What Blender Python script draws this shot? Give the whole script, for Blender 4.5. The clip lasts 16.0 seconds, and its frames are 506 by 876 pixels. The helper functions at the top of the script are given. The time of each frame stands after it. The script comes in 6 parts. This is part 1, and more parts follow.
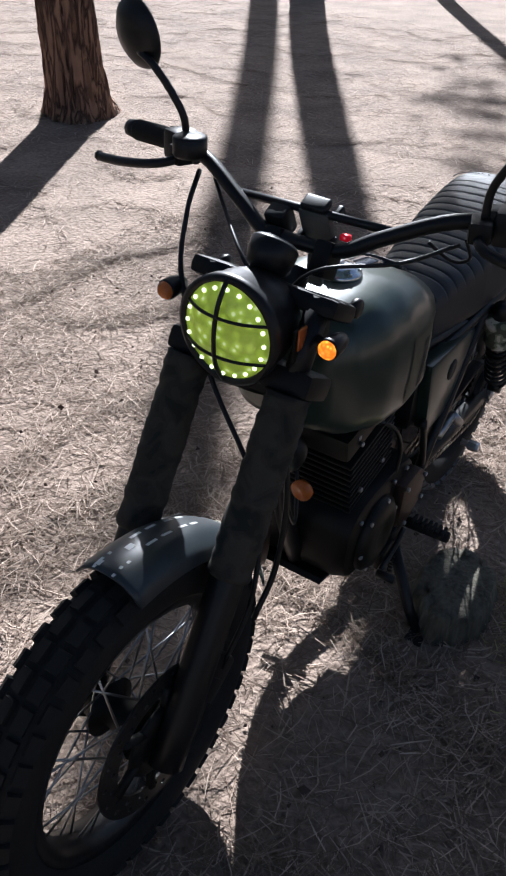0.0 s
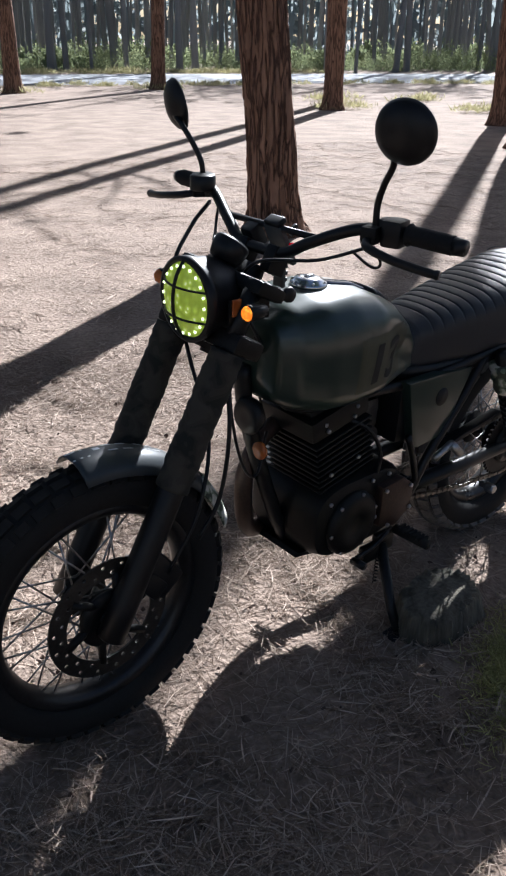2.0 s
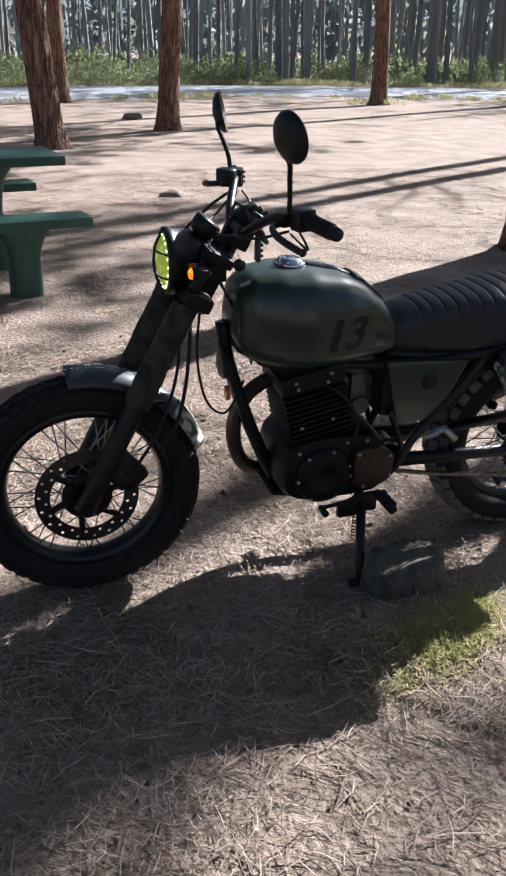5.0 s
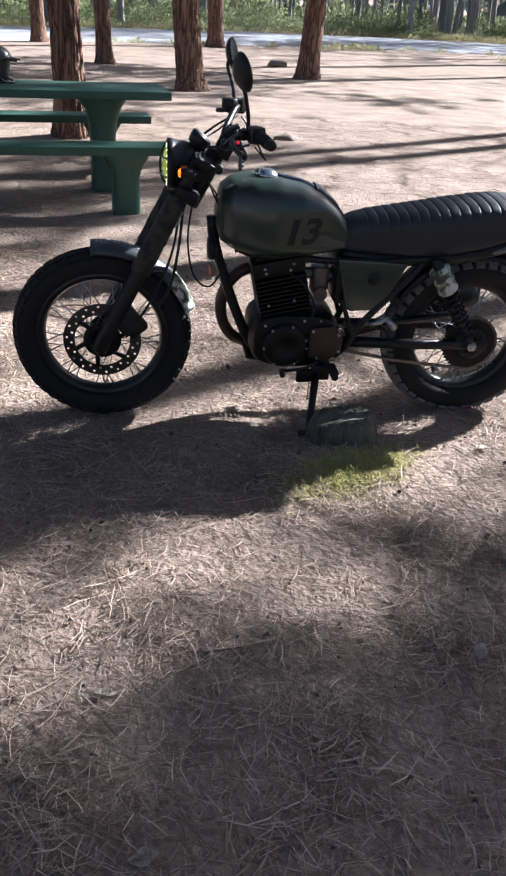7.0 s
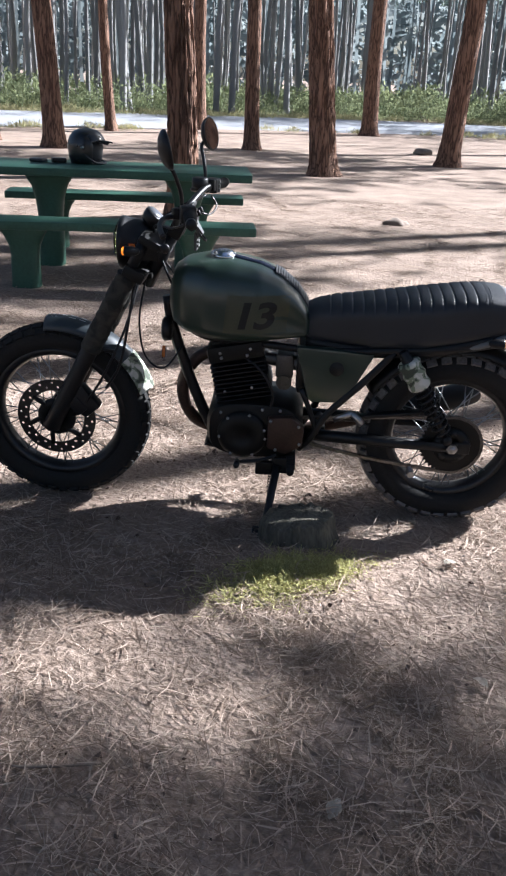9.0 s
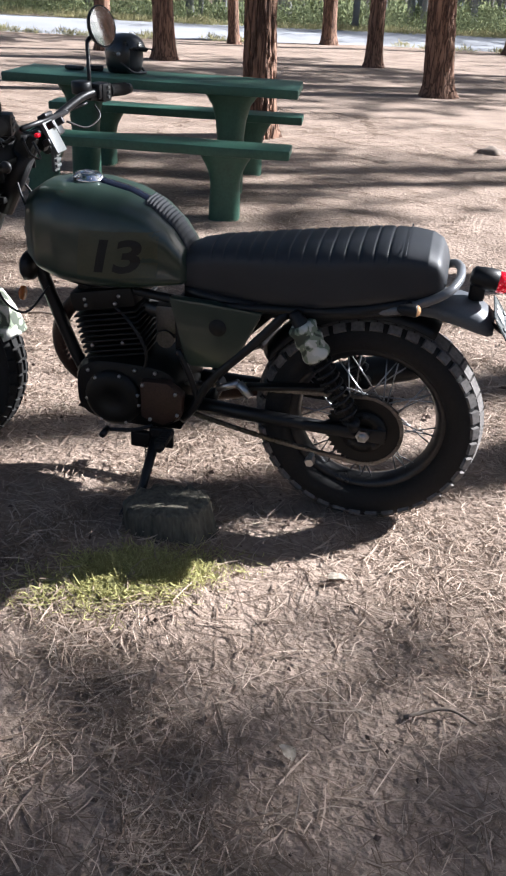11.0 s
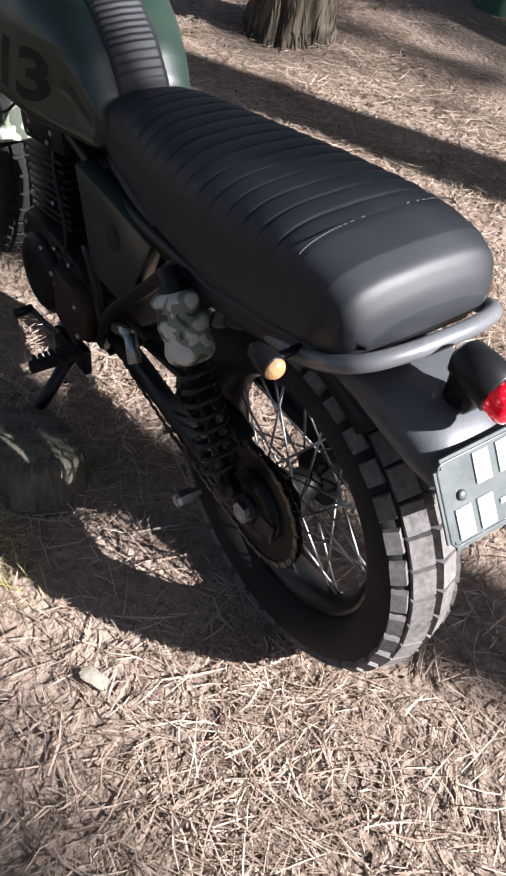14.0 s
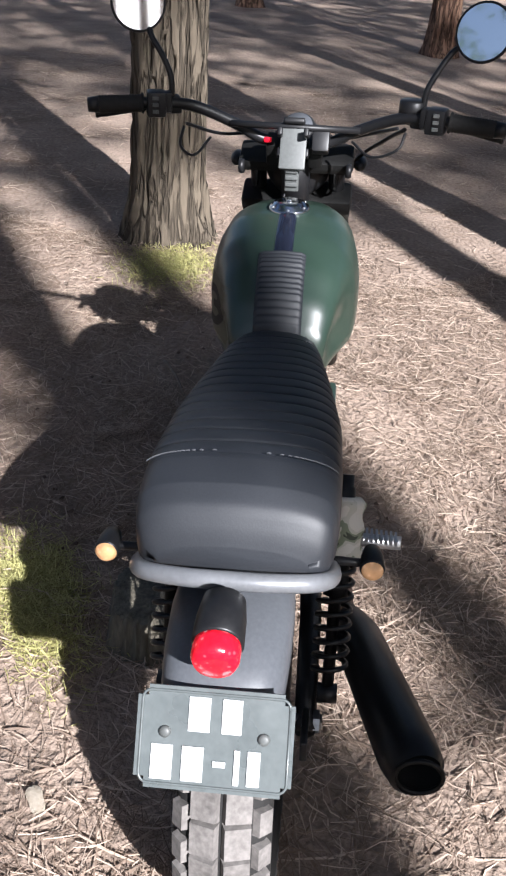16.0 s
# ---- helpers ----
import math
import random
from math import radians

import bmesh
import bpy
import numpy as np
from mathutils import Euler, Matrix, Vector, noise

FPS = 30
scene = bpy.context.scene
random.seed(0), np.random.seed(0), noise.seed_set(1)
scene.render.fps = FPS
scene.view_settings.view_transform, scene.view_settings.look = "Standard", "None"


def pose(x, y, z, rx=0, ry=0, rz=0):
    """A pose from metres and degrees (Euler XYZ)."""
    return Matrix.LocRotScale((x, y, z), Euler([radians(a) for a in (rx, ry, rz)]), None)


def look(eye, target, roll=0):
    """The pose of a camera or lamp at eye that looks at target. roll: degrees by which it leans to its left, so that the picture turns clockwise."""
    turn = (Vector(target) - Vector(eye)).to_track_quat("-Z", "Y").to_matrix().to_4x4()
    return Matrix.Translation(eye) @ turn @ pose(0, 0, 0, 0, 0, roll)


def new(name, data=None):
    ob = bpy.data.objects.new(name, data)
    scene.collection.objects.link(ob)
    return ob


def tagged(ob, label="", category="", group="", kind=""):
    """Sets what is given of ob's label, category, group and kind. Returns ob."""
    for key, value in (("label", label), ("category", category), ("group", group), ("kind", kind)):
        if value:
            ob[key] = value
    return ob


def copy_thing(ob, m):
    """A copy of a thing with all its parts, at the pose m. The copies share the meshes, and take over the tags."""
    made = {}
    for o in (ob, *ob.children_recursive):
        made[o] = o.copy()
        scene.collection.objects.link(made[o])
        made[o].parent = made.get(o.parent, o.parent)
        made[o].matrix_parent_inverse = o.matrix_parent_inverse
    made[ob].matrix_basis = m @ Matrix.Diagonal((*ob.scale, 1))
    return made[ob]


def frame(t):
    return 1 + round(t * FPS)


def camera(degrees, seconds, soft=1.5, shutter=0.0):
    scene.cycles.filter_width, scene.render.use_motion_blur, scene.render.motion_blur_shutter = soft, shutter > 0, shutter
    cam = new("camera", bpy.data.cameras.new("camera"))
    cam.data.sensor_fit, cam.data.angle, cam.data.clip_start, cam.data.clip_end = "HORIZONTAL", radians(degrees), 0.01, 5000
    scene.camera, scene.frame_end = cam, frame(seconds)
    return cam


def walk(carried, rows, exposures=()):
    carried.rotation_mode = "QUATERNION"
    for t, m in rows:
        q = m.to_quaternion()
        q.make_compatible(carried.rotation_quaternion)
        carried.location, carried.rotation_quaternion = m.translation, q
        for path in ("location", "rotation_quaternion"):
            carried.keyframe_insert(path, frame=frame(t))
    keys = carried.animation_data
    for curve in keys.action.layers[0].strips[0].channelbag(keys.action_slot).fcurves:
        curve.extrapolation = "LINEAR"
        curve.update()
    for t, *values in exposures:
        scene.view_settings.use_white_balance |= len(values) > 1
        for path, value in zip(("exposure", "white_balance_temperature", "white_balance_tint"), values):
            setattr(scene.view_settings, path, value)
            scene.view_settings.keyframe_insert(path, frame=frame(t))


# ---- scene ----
cam = camera(32.28, 16.0, soft=2.2)
EXPOSURES = [(0.0, 1.65, 5450, 8), (4.0, 1.75, 5600, 8), (7.0, 2.05, 5550, 9), (8.0, 2.1, 5500, 9), (11.0, 2.0, 5700, 9), (12.5, 1.9, 5850, 10), (13.5, 1.9, 5850, 10), (15.0, 1.8, 5950, 11), (16.0, 1.75, 5750, 10)]
PATH = [
    (0, (-1.307, -0.880, 1.481), (-0.015, 0.179, 0.381), 1.2),
    (0.5, (-1.258, -1.090, 1.450), (-0.129, 0.159, 0.370), 0.1),
    (1, (-1.237, -1.250, 1.425), (-0.167, 0.105, 0.418), -0.7),
    (1.5, (-1.291, -1.424, 1.399), (-0.219, 0.002, 0.495), -0.8),
    (2, (-1.290, -1.570, 1.385), (-0.262, -0.069, 0.555), 0.4),
    (2.5, (-1.199, -1.750, 1.361), (-0.282, -0.168, 0.551), 1.2),
    (3, (-1.163, -1.910, 1.378), (-0.343, -0.279, 0.562), 1.8),
    (3.5, (-1.078, -2.064, 1.367), (-0.311, -0.413, 0.537), 1.8),
    (4, (-0.935, -2.115, 1.379), (-0.306, -0.394, 0.578), 1.2),
    (6.5, (-0.326, -2.960, 1.448), (-0.239, -1.157, 0.586), 1.9),
    (7, (-0.225, -3.157, 1.453), (-0.177, -1.376, 0.545), 3.0),
    (7.5, (-0.074, -3.175, 1.458), (-0.139, -1.375, 0.590), 2.9),
    (8, (0.128, -3.087, 1.451), (-0.074, -1.246, 0.695), 2.1),
    (10.5, (0.877, -2.448, 1.413), (0.431, -0.685, 0.581), 4.0),
    (11, (1.057, -2.186, 1.387), (0.489, -0.506, 0.463), 3.3),
    (11.5, (1.199, -1.922, 1.395), (0.538, -0.302, 0.427), 4.4),
    (12, (1.225, -1.630, 1.389), (0.597, -0.034, 0.359), 6.0),
    (12.5, (1.284, -1.375, 1.352), (0.600, 0.131, 0.227), 6.8),
    (13, (1.410, -1.079, 1.357), (0.528, 0.233, 0.131), 7.2),
    (13.5, (1.430, -0.825, 1.349), (0.358, 0.254, 0.050), 8.0),
    (14, (1.419, -0.617, 1.340), (0.220, 0.215, -0.028), 10.9),
    (14.5, (1.495, -0.374, 1.331), (0.119, 0.145, -0.025), 10.8),
    (15, (1.572, -0.205, 1.371), (0.020, 0.016, 0.130), 8.6),
    (15.5, (1.625, -0.029, 1.405), (-0.035, -0.136, 0.294), 6.9),
    (16, (1.604, 0.186, 1.445), (-0.068, -0.127, 0.392), 4.8),
]
walk(cam, [(t, look(eye, target, roll)) for t, eye, target, roll in PATH], EXPOSURES)

# ---- sky, sun ----
SUN_AZ, SUN_EL = 38.0, 33.3
world = bpy.data.worlds.new("sky")
scene.world = world
world.use_nodes = True
wn = world.node_tree.nodes
sky = wn.new("ShaderNodeTexSky")
sky.sky_type, sky.sun_disc = "NISHITA", False
sky.sun_elevation, sky.sun_rotation = radians(SUN_EL), radians(90 - SUN_AZ)
sky.air_density, sky.dust_density, sky.ozone_density = 0.8, 2.6, 0.6
world.node_tree.links.new(sky.outputs[0], wn["Background"].inputs[0])
wn["Background"].inputs[1].default_value = 0.032
sun_data = bpy.data.lights.new("sun", "SUN")
sun_data.energy, sun_data.angle, sun_data.color = 5.0, radians(0.55), (1.0, 0.93, 0.86)
sun = new("sun", sun_data)
SUN_TO = Vector((math.cos(radians(SUN_AZ)) * math.cos(radians(SUN_EL)), math.sin(radians(SUN_AZ)) * math.cos(radians(SUN_EL)), math.sin(radians(SUN_EL))))
sun.matrix_world = look(SUN_TO * 60, (0, 0, 0))


# ---- materials ----
def mat(name, c1, c2=None, rough=0.5, metal=0.0, scale=9.0, fine=70.0, bump=0.15, dist=0.002, stretch=(1, 1, 1), spec=0.5, rvar=0.12, emit=0.0, emit_c=None, island=False, coat=0.0):
    m = bpy.data.materials.new(name)
    m.use_nodes = True
    nt = m.node_tree
    n, l = nt.nodes, nt.links
    b = n["Principled BSDF"]
    c2 = c2 or tuple(min(1, v * 0.6) for v in c1)
    tc = n.new("ShaderNodeTexCoord")
    mp = n.new("ShaderNodeMapping")
    mp.inputs["Scale"].default_value = stretch
    l.new(tc.outputs["Object"], mp.inputs[0])
    big = n.new("ShaderNodeTexNoise")
    big.inputs["Scale"].default_value, big.inputs["Detail"].default_value = scale, 4
    small = n.new("ShaderNodeTexNoise")
    small.inputs["Scale"].default_value, small.inputs["Detail"].default_value = fine, 3
    l.new(mp.outputs[0], big.inputs["Vector"]), l.new(mp.outputs[0], small.inputs["Vector"])
    mx = n.new("ShaderNodeMath")
    mx.operation = "MULTIPLY_ADD"
    mx.inputs[1].default_value = 0.55
    l.new(small.outputs[0], mx.inputs[0])
    half = n.new("ShaderNodeMath")
    half.operation = "MULTIPLY"
    half.inputs[1].default_value = 0.6
    l.new(big.outputs[0], half.inputs[0]), l.new(half.outputs[0], mx.inputs[2])
    fac = mx.outputs[0]
    if island:
        geo = n.new("ShaderNodeNewGeometry")
        add = n.new("ShaderNodeMath")
        add.operation = "MULTIPLY_ADD"
        add.inputs[1].default_value, add.inputs[2].default_value = 0.75, -0.15
        l.new(geo.outputs["Random Per Island"], add.inputs[0])
        add2 = n.new("ShaderNodeMath")
        add2.operation = "MULTIPLY_ADD"
        add2.inputs[1].default_value = 0.35
        l.new(fac, add2.inputs[0]), l.new(add.outputs[0], add2.inputs[2])
        fac = add2.outputs[0]
    ramp = n.new("ShaderNodeValToRGB")
    ramp.color_ramp.elements[0].position, ramp.color_ramp.elements[1].position = 0.35, 0.75
    ramp.color_ramp.elements[0].color, ramp.color_ramp.elements[1].color = (*c2, 1), (*c1, 1)
    l.new(fac, ramp.inputs[0])
    l.new(ramp.outputs[0], b.inputs["Base Color"])
    rr = n.new("ShaderNodeMapRange")
    rr.inputs["To Min"].default_value, rr.inputs["To Max"].default_value = max(0.02, rough - rvar), min(1, rough + rvar)
    l.new(big.outputs[0], rr.inputs[0]), l.new(rr.outputs[0], b.inputs["Roughness"])
    b.inputs["Metallic"].default_value = metal
    b.inputs["Specular IOR Level"].default_value = spec
    b.inputs["Coat Weight"].default_value = coat
    if bump:
        bp = n.new("ShaderNodeBump")
        bp.inputs["Strength"].default_value, bp.inputs["Distance"].default_value = bump, dist
        l.new(small.outputs[0], bp.inputs["Height"]), l.new(bp.outputs[0], b.inputs["Normal"])
    if emit:
        b.inputs["Emission Color"].default_value = (*(emit_c or c1), 1)
        b.inputs["Emission Strength"].default_value = emit
    return m


def bark_mat(name, plate, under, deep, cells):
    """Long bark plates with dark fissures between them."""
    m = mat(name, plate, under, rough=0.95, scale=5, fine=34, bump=0.0, stretch=(1, 1, 0.3), spec=0.12)
    n, l = m.node_tree.nodes, m.node_tree.links
    b = n["Principled BSDF"]
    base = b.inputs["Base Color"].links[0].from_socket
    tc = n.new("ShaderNodeTexCoord")
    mp = n.new("ShaderNodeMapping")
    mp.inputs["Scale"].default_value = (1, 1, 0.11)
    l.new(tc.outputs["Object"], mp.inputs[0])
    wob = n.new("ShaderNodeTexNoise")
    wob.inputs["Scale"].default_value, wob.inputs["Detail"].default_value = 16, 3
    l.new(mp.outputs[0], wob.inputs["Vector"])
    off = n.new("ShaderNodeVectorMath")
    off.operation = "MULTIPLY_ADD"
    off.inputs[1].default_value = (0.13, 0.13, 0.13)
    l.new(wob.outputs["Color"], off.inputs[0]), l.new(mp.outputs[0], off.inputs[2])
    vor = n.new("ShaderNodeTexVoronoi")
    vor.feature = "DISTANCE_TO_EDGE"
    vor.inputs["Scale"].default_value = cells
    l.new(off.outputs[0], vor.inputs["Vector"])
    rp = n.new("ShaderNodeMapRange")
    rp.inputs["From Min"].default_value, rp.inputs["From Max"].default_value = 0.01, 0.17
    l.new(vor.outputs["Distance"], rp.inputs[0])
    mix = n.new("ShaderNodeMix")
    mix.data_type = "RGBA"
    mix.inputs["A"].default_value = (*deep, 1)
    l.new(rp.outputs[0], mix.inputs["Factor"]), l.new(base, mix.inputs["B"]), l.new(mix.outputs["Result"], b.inputs["Base Color"])
    fl = n.new("ShaderNodeTexNoise")
    fl.inputs["Scale"].default_value, fl.inputs["Detail"].default_value = 60, 4
    l.new(mp.outputs[0], fl.inputs["Vector"])
    sm = n.new("ShaderNodeMath")
    sm.operation = "MULTIPLY_ADD"
    sm.inputs[1].default_value = 0.5
    l.new(fl.outputs[0], sm.inputs[0]), l.new(rp.outputs[0], sm.inputs[2])
    bp = n.new("ShaderNodeBump")
    bp.inputs["Strength"].default_value, bp.inputs["Distance"].default_value = 1.0, 0.014
    l.new(sm.outputs[0], bp.inputs["Height"]), l.new(bp.outputs[0], b.inputs["Normal"])
    return m


def lens_mat(name, colour, glint, strength, cells):
    """A lit moulded lens: prism glints painted as bright spots in its glow."""
    m = mat(name, colour, tuple(v * 0.7 for v in colour), rough=0.18, fine=90, bump=0.0, emit=strength, emit_c=colour)
    n, l = m.node_tree.nodes, m.node_tree.links
    b = n["Principled BSDF"]
    tc = n.new("ShaderNodeTexCoord")
    vor = n.new("ShaderNodeTexVoronoi")
    vor.inputs["Scale"].default_value = cells
    l.new(tc.outputs["Object"], vor.inputs["Vector"])
    rp = n.new("ShaderNodeValToRGB")
    rp.color_ramp.elements[0].position, rp.color_ramp.elements[1].position = 0.13, 0.6
    rp.color_ramp.elements[0].color, rp.color_ramp.elements[1].color = (*glint, 1), (*(v * 0.45 for v in colour), 1)
    e = rp.color_ramp.elements.new(0.24)
    e.color = (*colour, 1)
    l.new(vor.outputs["Distance"], rp.inputs[0]), l.new(rp.outputs[0], b.inputs["Emission Color"])
    bp = n.new("ShaderNodeBump")
    bp.inputs["Strength"].default_value, bp.inputs["Distance"].default_value = 0.4, 0.002
    l.new(vor.outputs["Distance"], bp.inputs["Height"]), l.new(bp.outputs[0], b.inputs["Normal"])
    return m


def camo_mat(name, cols, scale):
    m = mat(name, cols[0], cols[1], rough=0.85, fine=220, bump=0.3, dist=0.001)
    nt = m.node_tree
    n, l = nt.nodes, nt.links
    b = n["Principled BSDF"]
    tc = n.new("ShaderNodeTexCoord")
    no = n.new("ShaderNodeTexNoise")
    no.inputs["Scale"].default_value, no.inputs["Detail"].default_value, no.inputs["Distortion"].default_value = scale, 1.5, 0.8
    l.new(tc.outputs["Object"], no.inputs["Vector"])
    r = n.new("ShaderNodeValToRGB")
    r.color_ramp.interpolation = "CONSTANT"
    for i, (p, c) in enumerate(zip((0.0, 0.42, 0.5, 0.58), cols)):
        e = r.color_ramp.elements[i] if i < 2 else r.color_ramp.elements.new(p)
        e.position, e.color = p, (*c, 1)
    l.new(no.outputs[0], r.inputs[0]), l.new(r.outputs[0], b.inputs["Base Color"])
    return m


M_ground = mat("needle_soil", (0.36, 0.28, 0.225), (0.14, 0.103, 0.079), rough=0.95, scale=2.2, fine=48, bump=0.8, dist=0.02, spec=0.12)
M_needle = mat("dry_pine_needles", (0.50, 0.40, 0.32), (0.21, 0.155, 0.118), rough=0.8, scale=2, fine=30, bump=0, spec=0.15, island=True)
M_longneedle = mat("pale_long_needles", (0.50, 0.40, 0.32), (0.27, 0.20, 0.152), rough=0.75, scale=2, fine=30, bump=0, spec=0.15, island=True)
M_crumb = mat("bark_crumbs", (0.26, 0.185, 0.145), (0.10, 0.072, 0.058), rough=0.95, scale=3, fine=90, bump=0.3, spec=0.15, island=True)
M_moss = mat("moss_grass", (0.58, 0.55, 0.25), (0.33, 0.31, 0.13), rough=0.85, scale=6, fine=60, bump=0, island=True, spec=0.1)
M_road = mat("pale_asphalt", (0.30, 0.31, 0.33), (0.22, 0.22, 0.23), rough=0.8, scale=0.6, fine=40, bump=0.3, spec=0.5)
M_bark = bark_mat("pine_bark", (0.30, 0.185, 0.13), (0.19, 0.115, 0.082), (0.075, 0.046, 0.036), 17)
M_bark_grey = bark_mat("grey_pine_bark", (0.126, 0.104, 0.078), (0.088, 0.072, 0.054), (0.052, 0.043, 0.033), 19)
# Haze over the far trunks is put into this paler, greyer bark colour.
M_bark_hazed = mat("hazed_pine_bark", (0.30, 0.295, 0.285), (0.19, 0.19, 0.185), rough=0.95, scale=1.5, fine=9, bump=0.3, stretch=(1, 1, 0.2), spec=0.15, island=True)
M_crown = mat("pine_foliage", (0.07, 0.11, 0.035), (0.03, 0.05, 0.02), rough=0.7, scale=1, fine=8, bump=0, island=True, spec=0.3)
M_shrub = mat("heath_foliage", (0.32, 0.35, 0.18), (0.17, 0.20, 0.11), rough=0.75, scale=0.5, fine=5, bump=0, island=True, spec=0.2)
# Pale blue-grey here paints the haze over the farthest leaves and trunks.
M_wood_hazed = mat("hazed_foliage", (0.34, 0.38, 0.38), (0.20, 0.235, 0.24), rough=0.9, scale=0.05, fine=0.4, bump=0, island=True, spec=0.1)
M_drygrass = mat("dry_grass", (0.50, 0.46, 0.26), (0.28, 0.26, 0.13), rough=0.8, scale=0.5, fine=6, bump=0, island=True, spec=0.2)
M_green = mat("green_painted_concrete", (0.040, 0.112, 0.076), (0.024, 0.070, 0.048), rough=0.5, scale=4, fine=60, bump=0.35, dist=0.003)
M_stump = mat("weathered_stump", (0.15, 0.132, 0.098), (0.032, 0.029, 0.022), rough=0.95, scale=30, fine=110, bump=0.8, dist=0.006, stretch=(1, 1, 0.16))
M_leaf = mat("dead_leaf", (0.60, 0.54, 0.46), (0.42, 0.36, 0.28), rough=0.8, scale=30, fine=120, bump=0.3)
M_twig = mat("dry_twig", (0.24, 0.19, 0.15), (0.12, 0.09, 0.07), rough=0.9, scale=20, fine=100, bump=0.4)
M_tank = mat("olive_satin_paint", (0.022, 0.038, 0.028), (0.017, 0.031, 0.023), rough=0.31, scale=6, fine=240, bump=0.02, dist=0.0005, rvar=0.05, coat=0.25, spec=0.6)
M_tankpale = mat("faded_olive_paint", (0.056, 0.058, 0.032), (0.036, 0.042, 0.026), rough=0.5, scale=14, fine=200, bump=0.05, dist=0.0005)
M_tankdark = mat("stencil_and_hole_black", (0.010, 0.010, 0.009), (0.006, 0.006, 0.005), rough=0.75, fine=200, bump=0.05, dist=0.0005)
M_gloss = mat("glossy_dark_strip", (0.03, 0.035, 0.06), (0.02, 0.025, 0.045), rough=0.08, metal=0.6, bump=0, rvar=0.03, coat=0.5)
M_black = mat("black_satin_paint", (0.011, 0.011, 0.012), (0.006, 0.006, 0.007), rough=0.40, spec=0.32, fine=200, bump=0.05, dist=0.0005)
M_shell = mat("black_helmet_gloss", (0.016, 0.017, 0.018), (0.010, 0.011, 0.012), rough=0.3, fine=200, bump=0.02, dist=0.0005, coat=0.3)
M_fender = mat("dark_blue_grey_paint", (0.035, 0.045, 0.052), (0.025, 0.032, 0.038), rough=0.42, fine=200, bump=0.05, dist=0.0005)
M_engine = mat("black_cast_metal", (0.008, 0.0078, 0.0075), (0.004, 0.004, 0.004), rough=0.5, metal=0.1, spec=0.28, scale=14, fine=180, bump=0.2, dist=0.001)
# The sprocket cover's brown reflection is put into this metal's colour.
M_engbrown = mat("reflection_and_heat_brown", (0.07, 0.042, 0.032), (0.03, 0.02, 0.016), rough=0.5, metal=0.5, scale=14, fine=180, bump=0.2, dist=0.001)
M_rubber = mat("tyre_rubber", (0.018, 0.017, 0.0165), (0.010, 0.0095, 0.009), rough=0.8, scale=12, fine=150, bump=0.3, dist=0.001, spec=0.3)
# Dust and the sun on the rear tread both lighten this colour.
M_dusty_sunlit = mat("dusty_sunlit_tread_rubber", (0.19, 0.175, 0.165), (0.07, 0.064, 0.06), rough=0.85, scale=14, fine=120, bump=0.3, dist=0.001, spec=0.3)
M_vinyl = mat("black_seat_vinyl", (0.026, 0.028, 0.033), (0.017, 0.019, 0.023), rough=0.52, spec=0.42, scale=8, fine=420, bump=0.18, dist=0.0006, rvar=0.06)
M_thread = mat("grey_stitching", (0.10, 0.105, 0.115), (0.07, 0.073, 0.08), rough=0.8, fine=300)
M_chrome = mat("chrome", (0.75, 0.76, 0.78), (0.62, 0.63, 0.65), rough=0.14, metal=1.0, bump=0, rvar=0.06)
M_steel = mat("brushed_steel", (0.45, 0.45, 0.46), (0.30, 0.30, 0.31), rough=0.34, metal=1.0, fine=160, bump=0.05)
M_disc = mat("dark_disc_steel", (0.10, 0.098, 0.095), (0.05, 0.049, 0.048), rough=0.42, metal=0.9, fine=160, bump=0.05)
M_carb = mat("dull_grey_casting", (0.16, 0.155, 0.15), (0.08, 0.078, 0.075), rough=0.45, metal=0.8, fine=160, bump=0.1)
M_rim = mat("aluminium_rim", (0.040, 0.040, 0.042), (0.022, 0.022, 0.023), rough=0.32, metal=0.6, fine=120, bump=0.03)
M_rail = mat("grey_painted_tube", (0.16, 0.165, 0.175), (0.12, 0.123, 0.13), rough=0.35, metal=0.2, fine=150, bump=0.03)
M_tailgrey = mat("charcoal_tail_plastic", (0.085, 0.09, 0.10), (0.06, 0.064, 0.072), rough=0.42, fine=200, bump=0.05)
M_plate = mat("weathered_grey_plate", (0.092, 0.103, 0.103), (0.066, 0.075, 0.075), rough=0.3, scale=20, fine=120, bump=0.05, spec=0.6)
M_white = mat("white_lettering", (0.74, 0.76, 0.76), (0.60, 0.62, 0.62), rough=0.5, scale=30, fine=150, bump=0.05)
M_chain = mat("chain_steel", (0.22, 0.21, 0.20), (0.07, 0.065, 0.06), rough=0.4, metal=1.0, scale=30, fine=200, bump=0.1)
M_red = lens_mat("red_lamp_lens", (0.75, 0.006, 0.02), (1.0, 0.40, 0.42), 0.13, 95)
M_amber = lens_mat("amber_lamp_lens", (0.95, 0.20, 0.008), (1.0, 0.42, 0.05), 0.75, 160)
M_amberdark = mat("amber_reflector", (0.55, 0.16, 0.03), (0.4, 0.1, 0.02), rough=0.2, fine=90, bump=0.2)
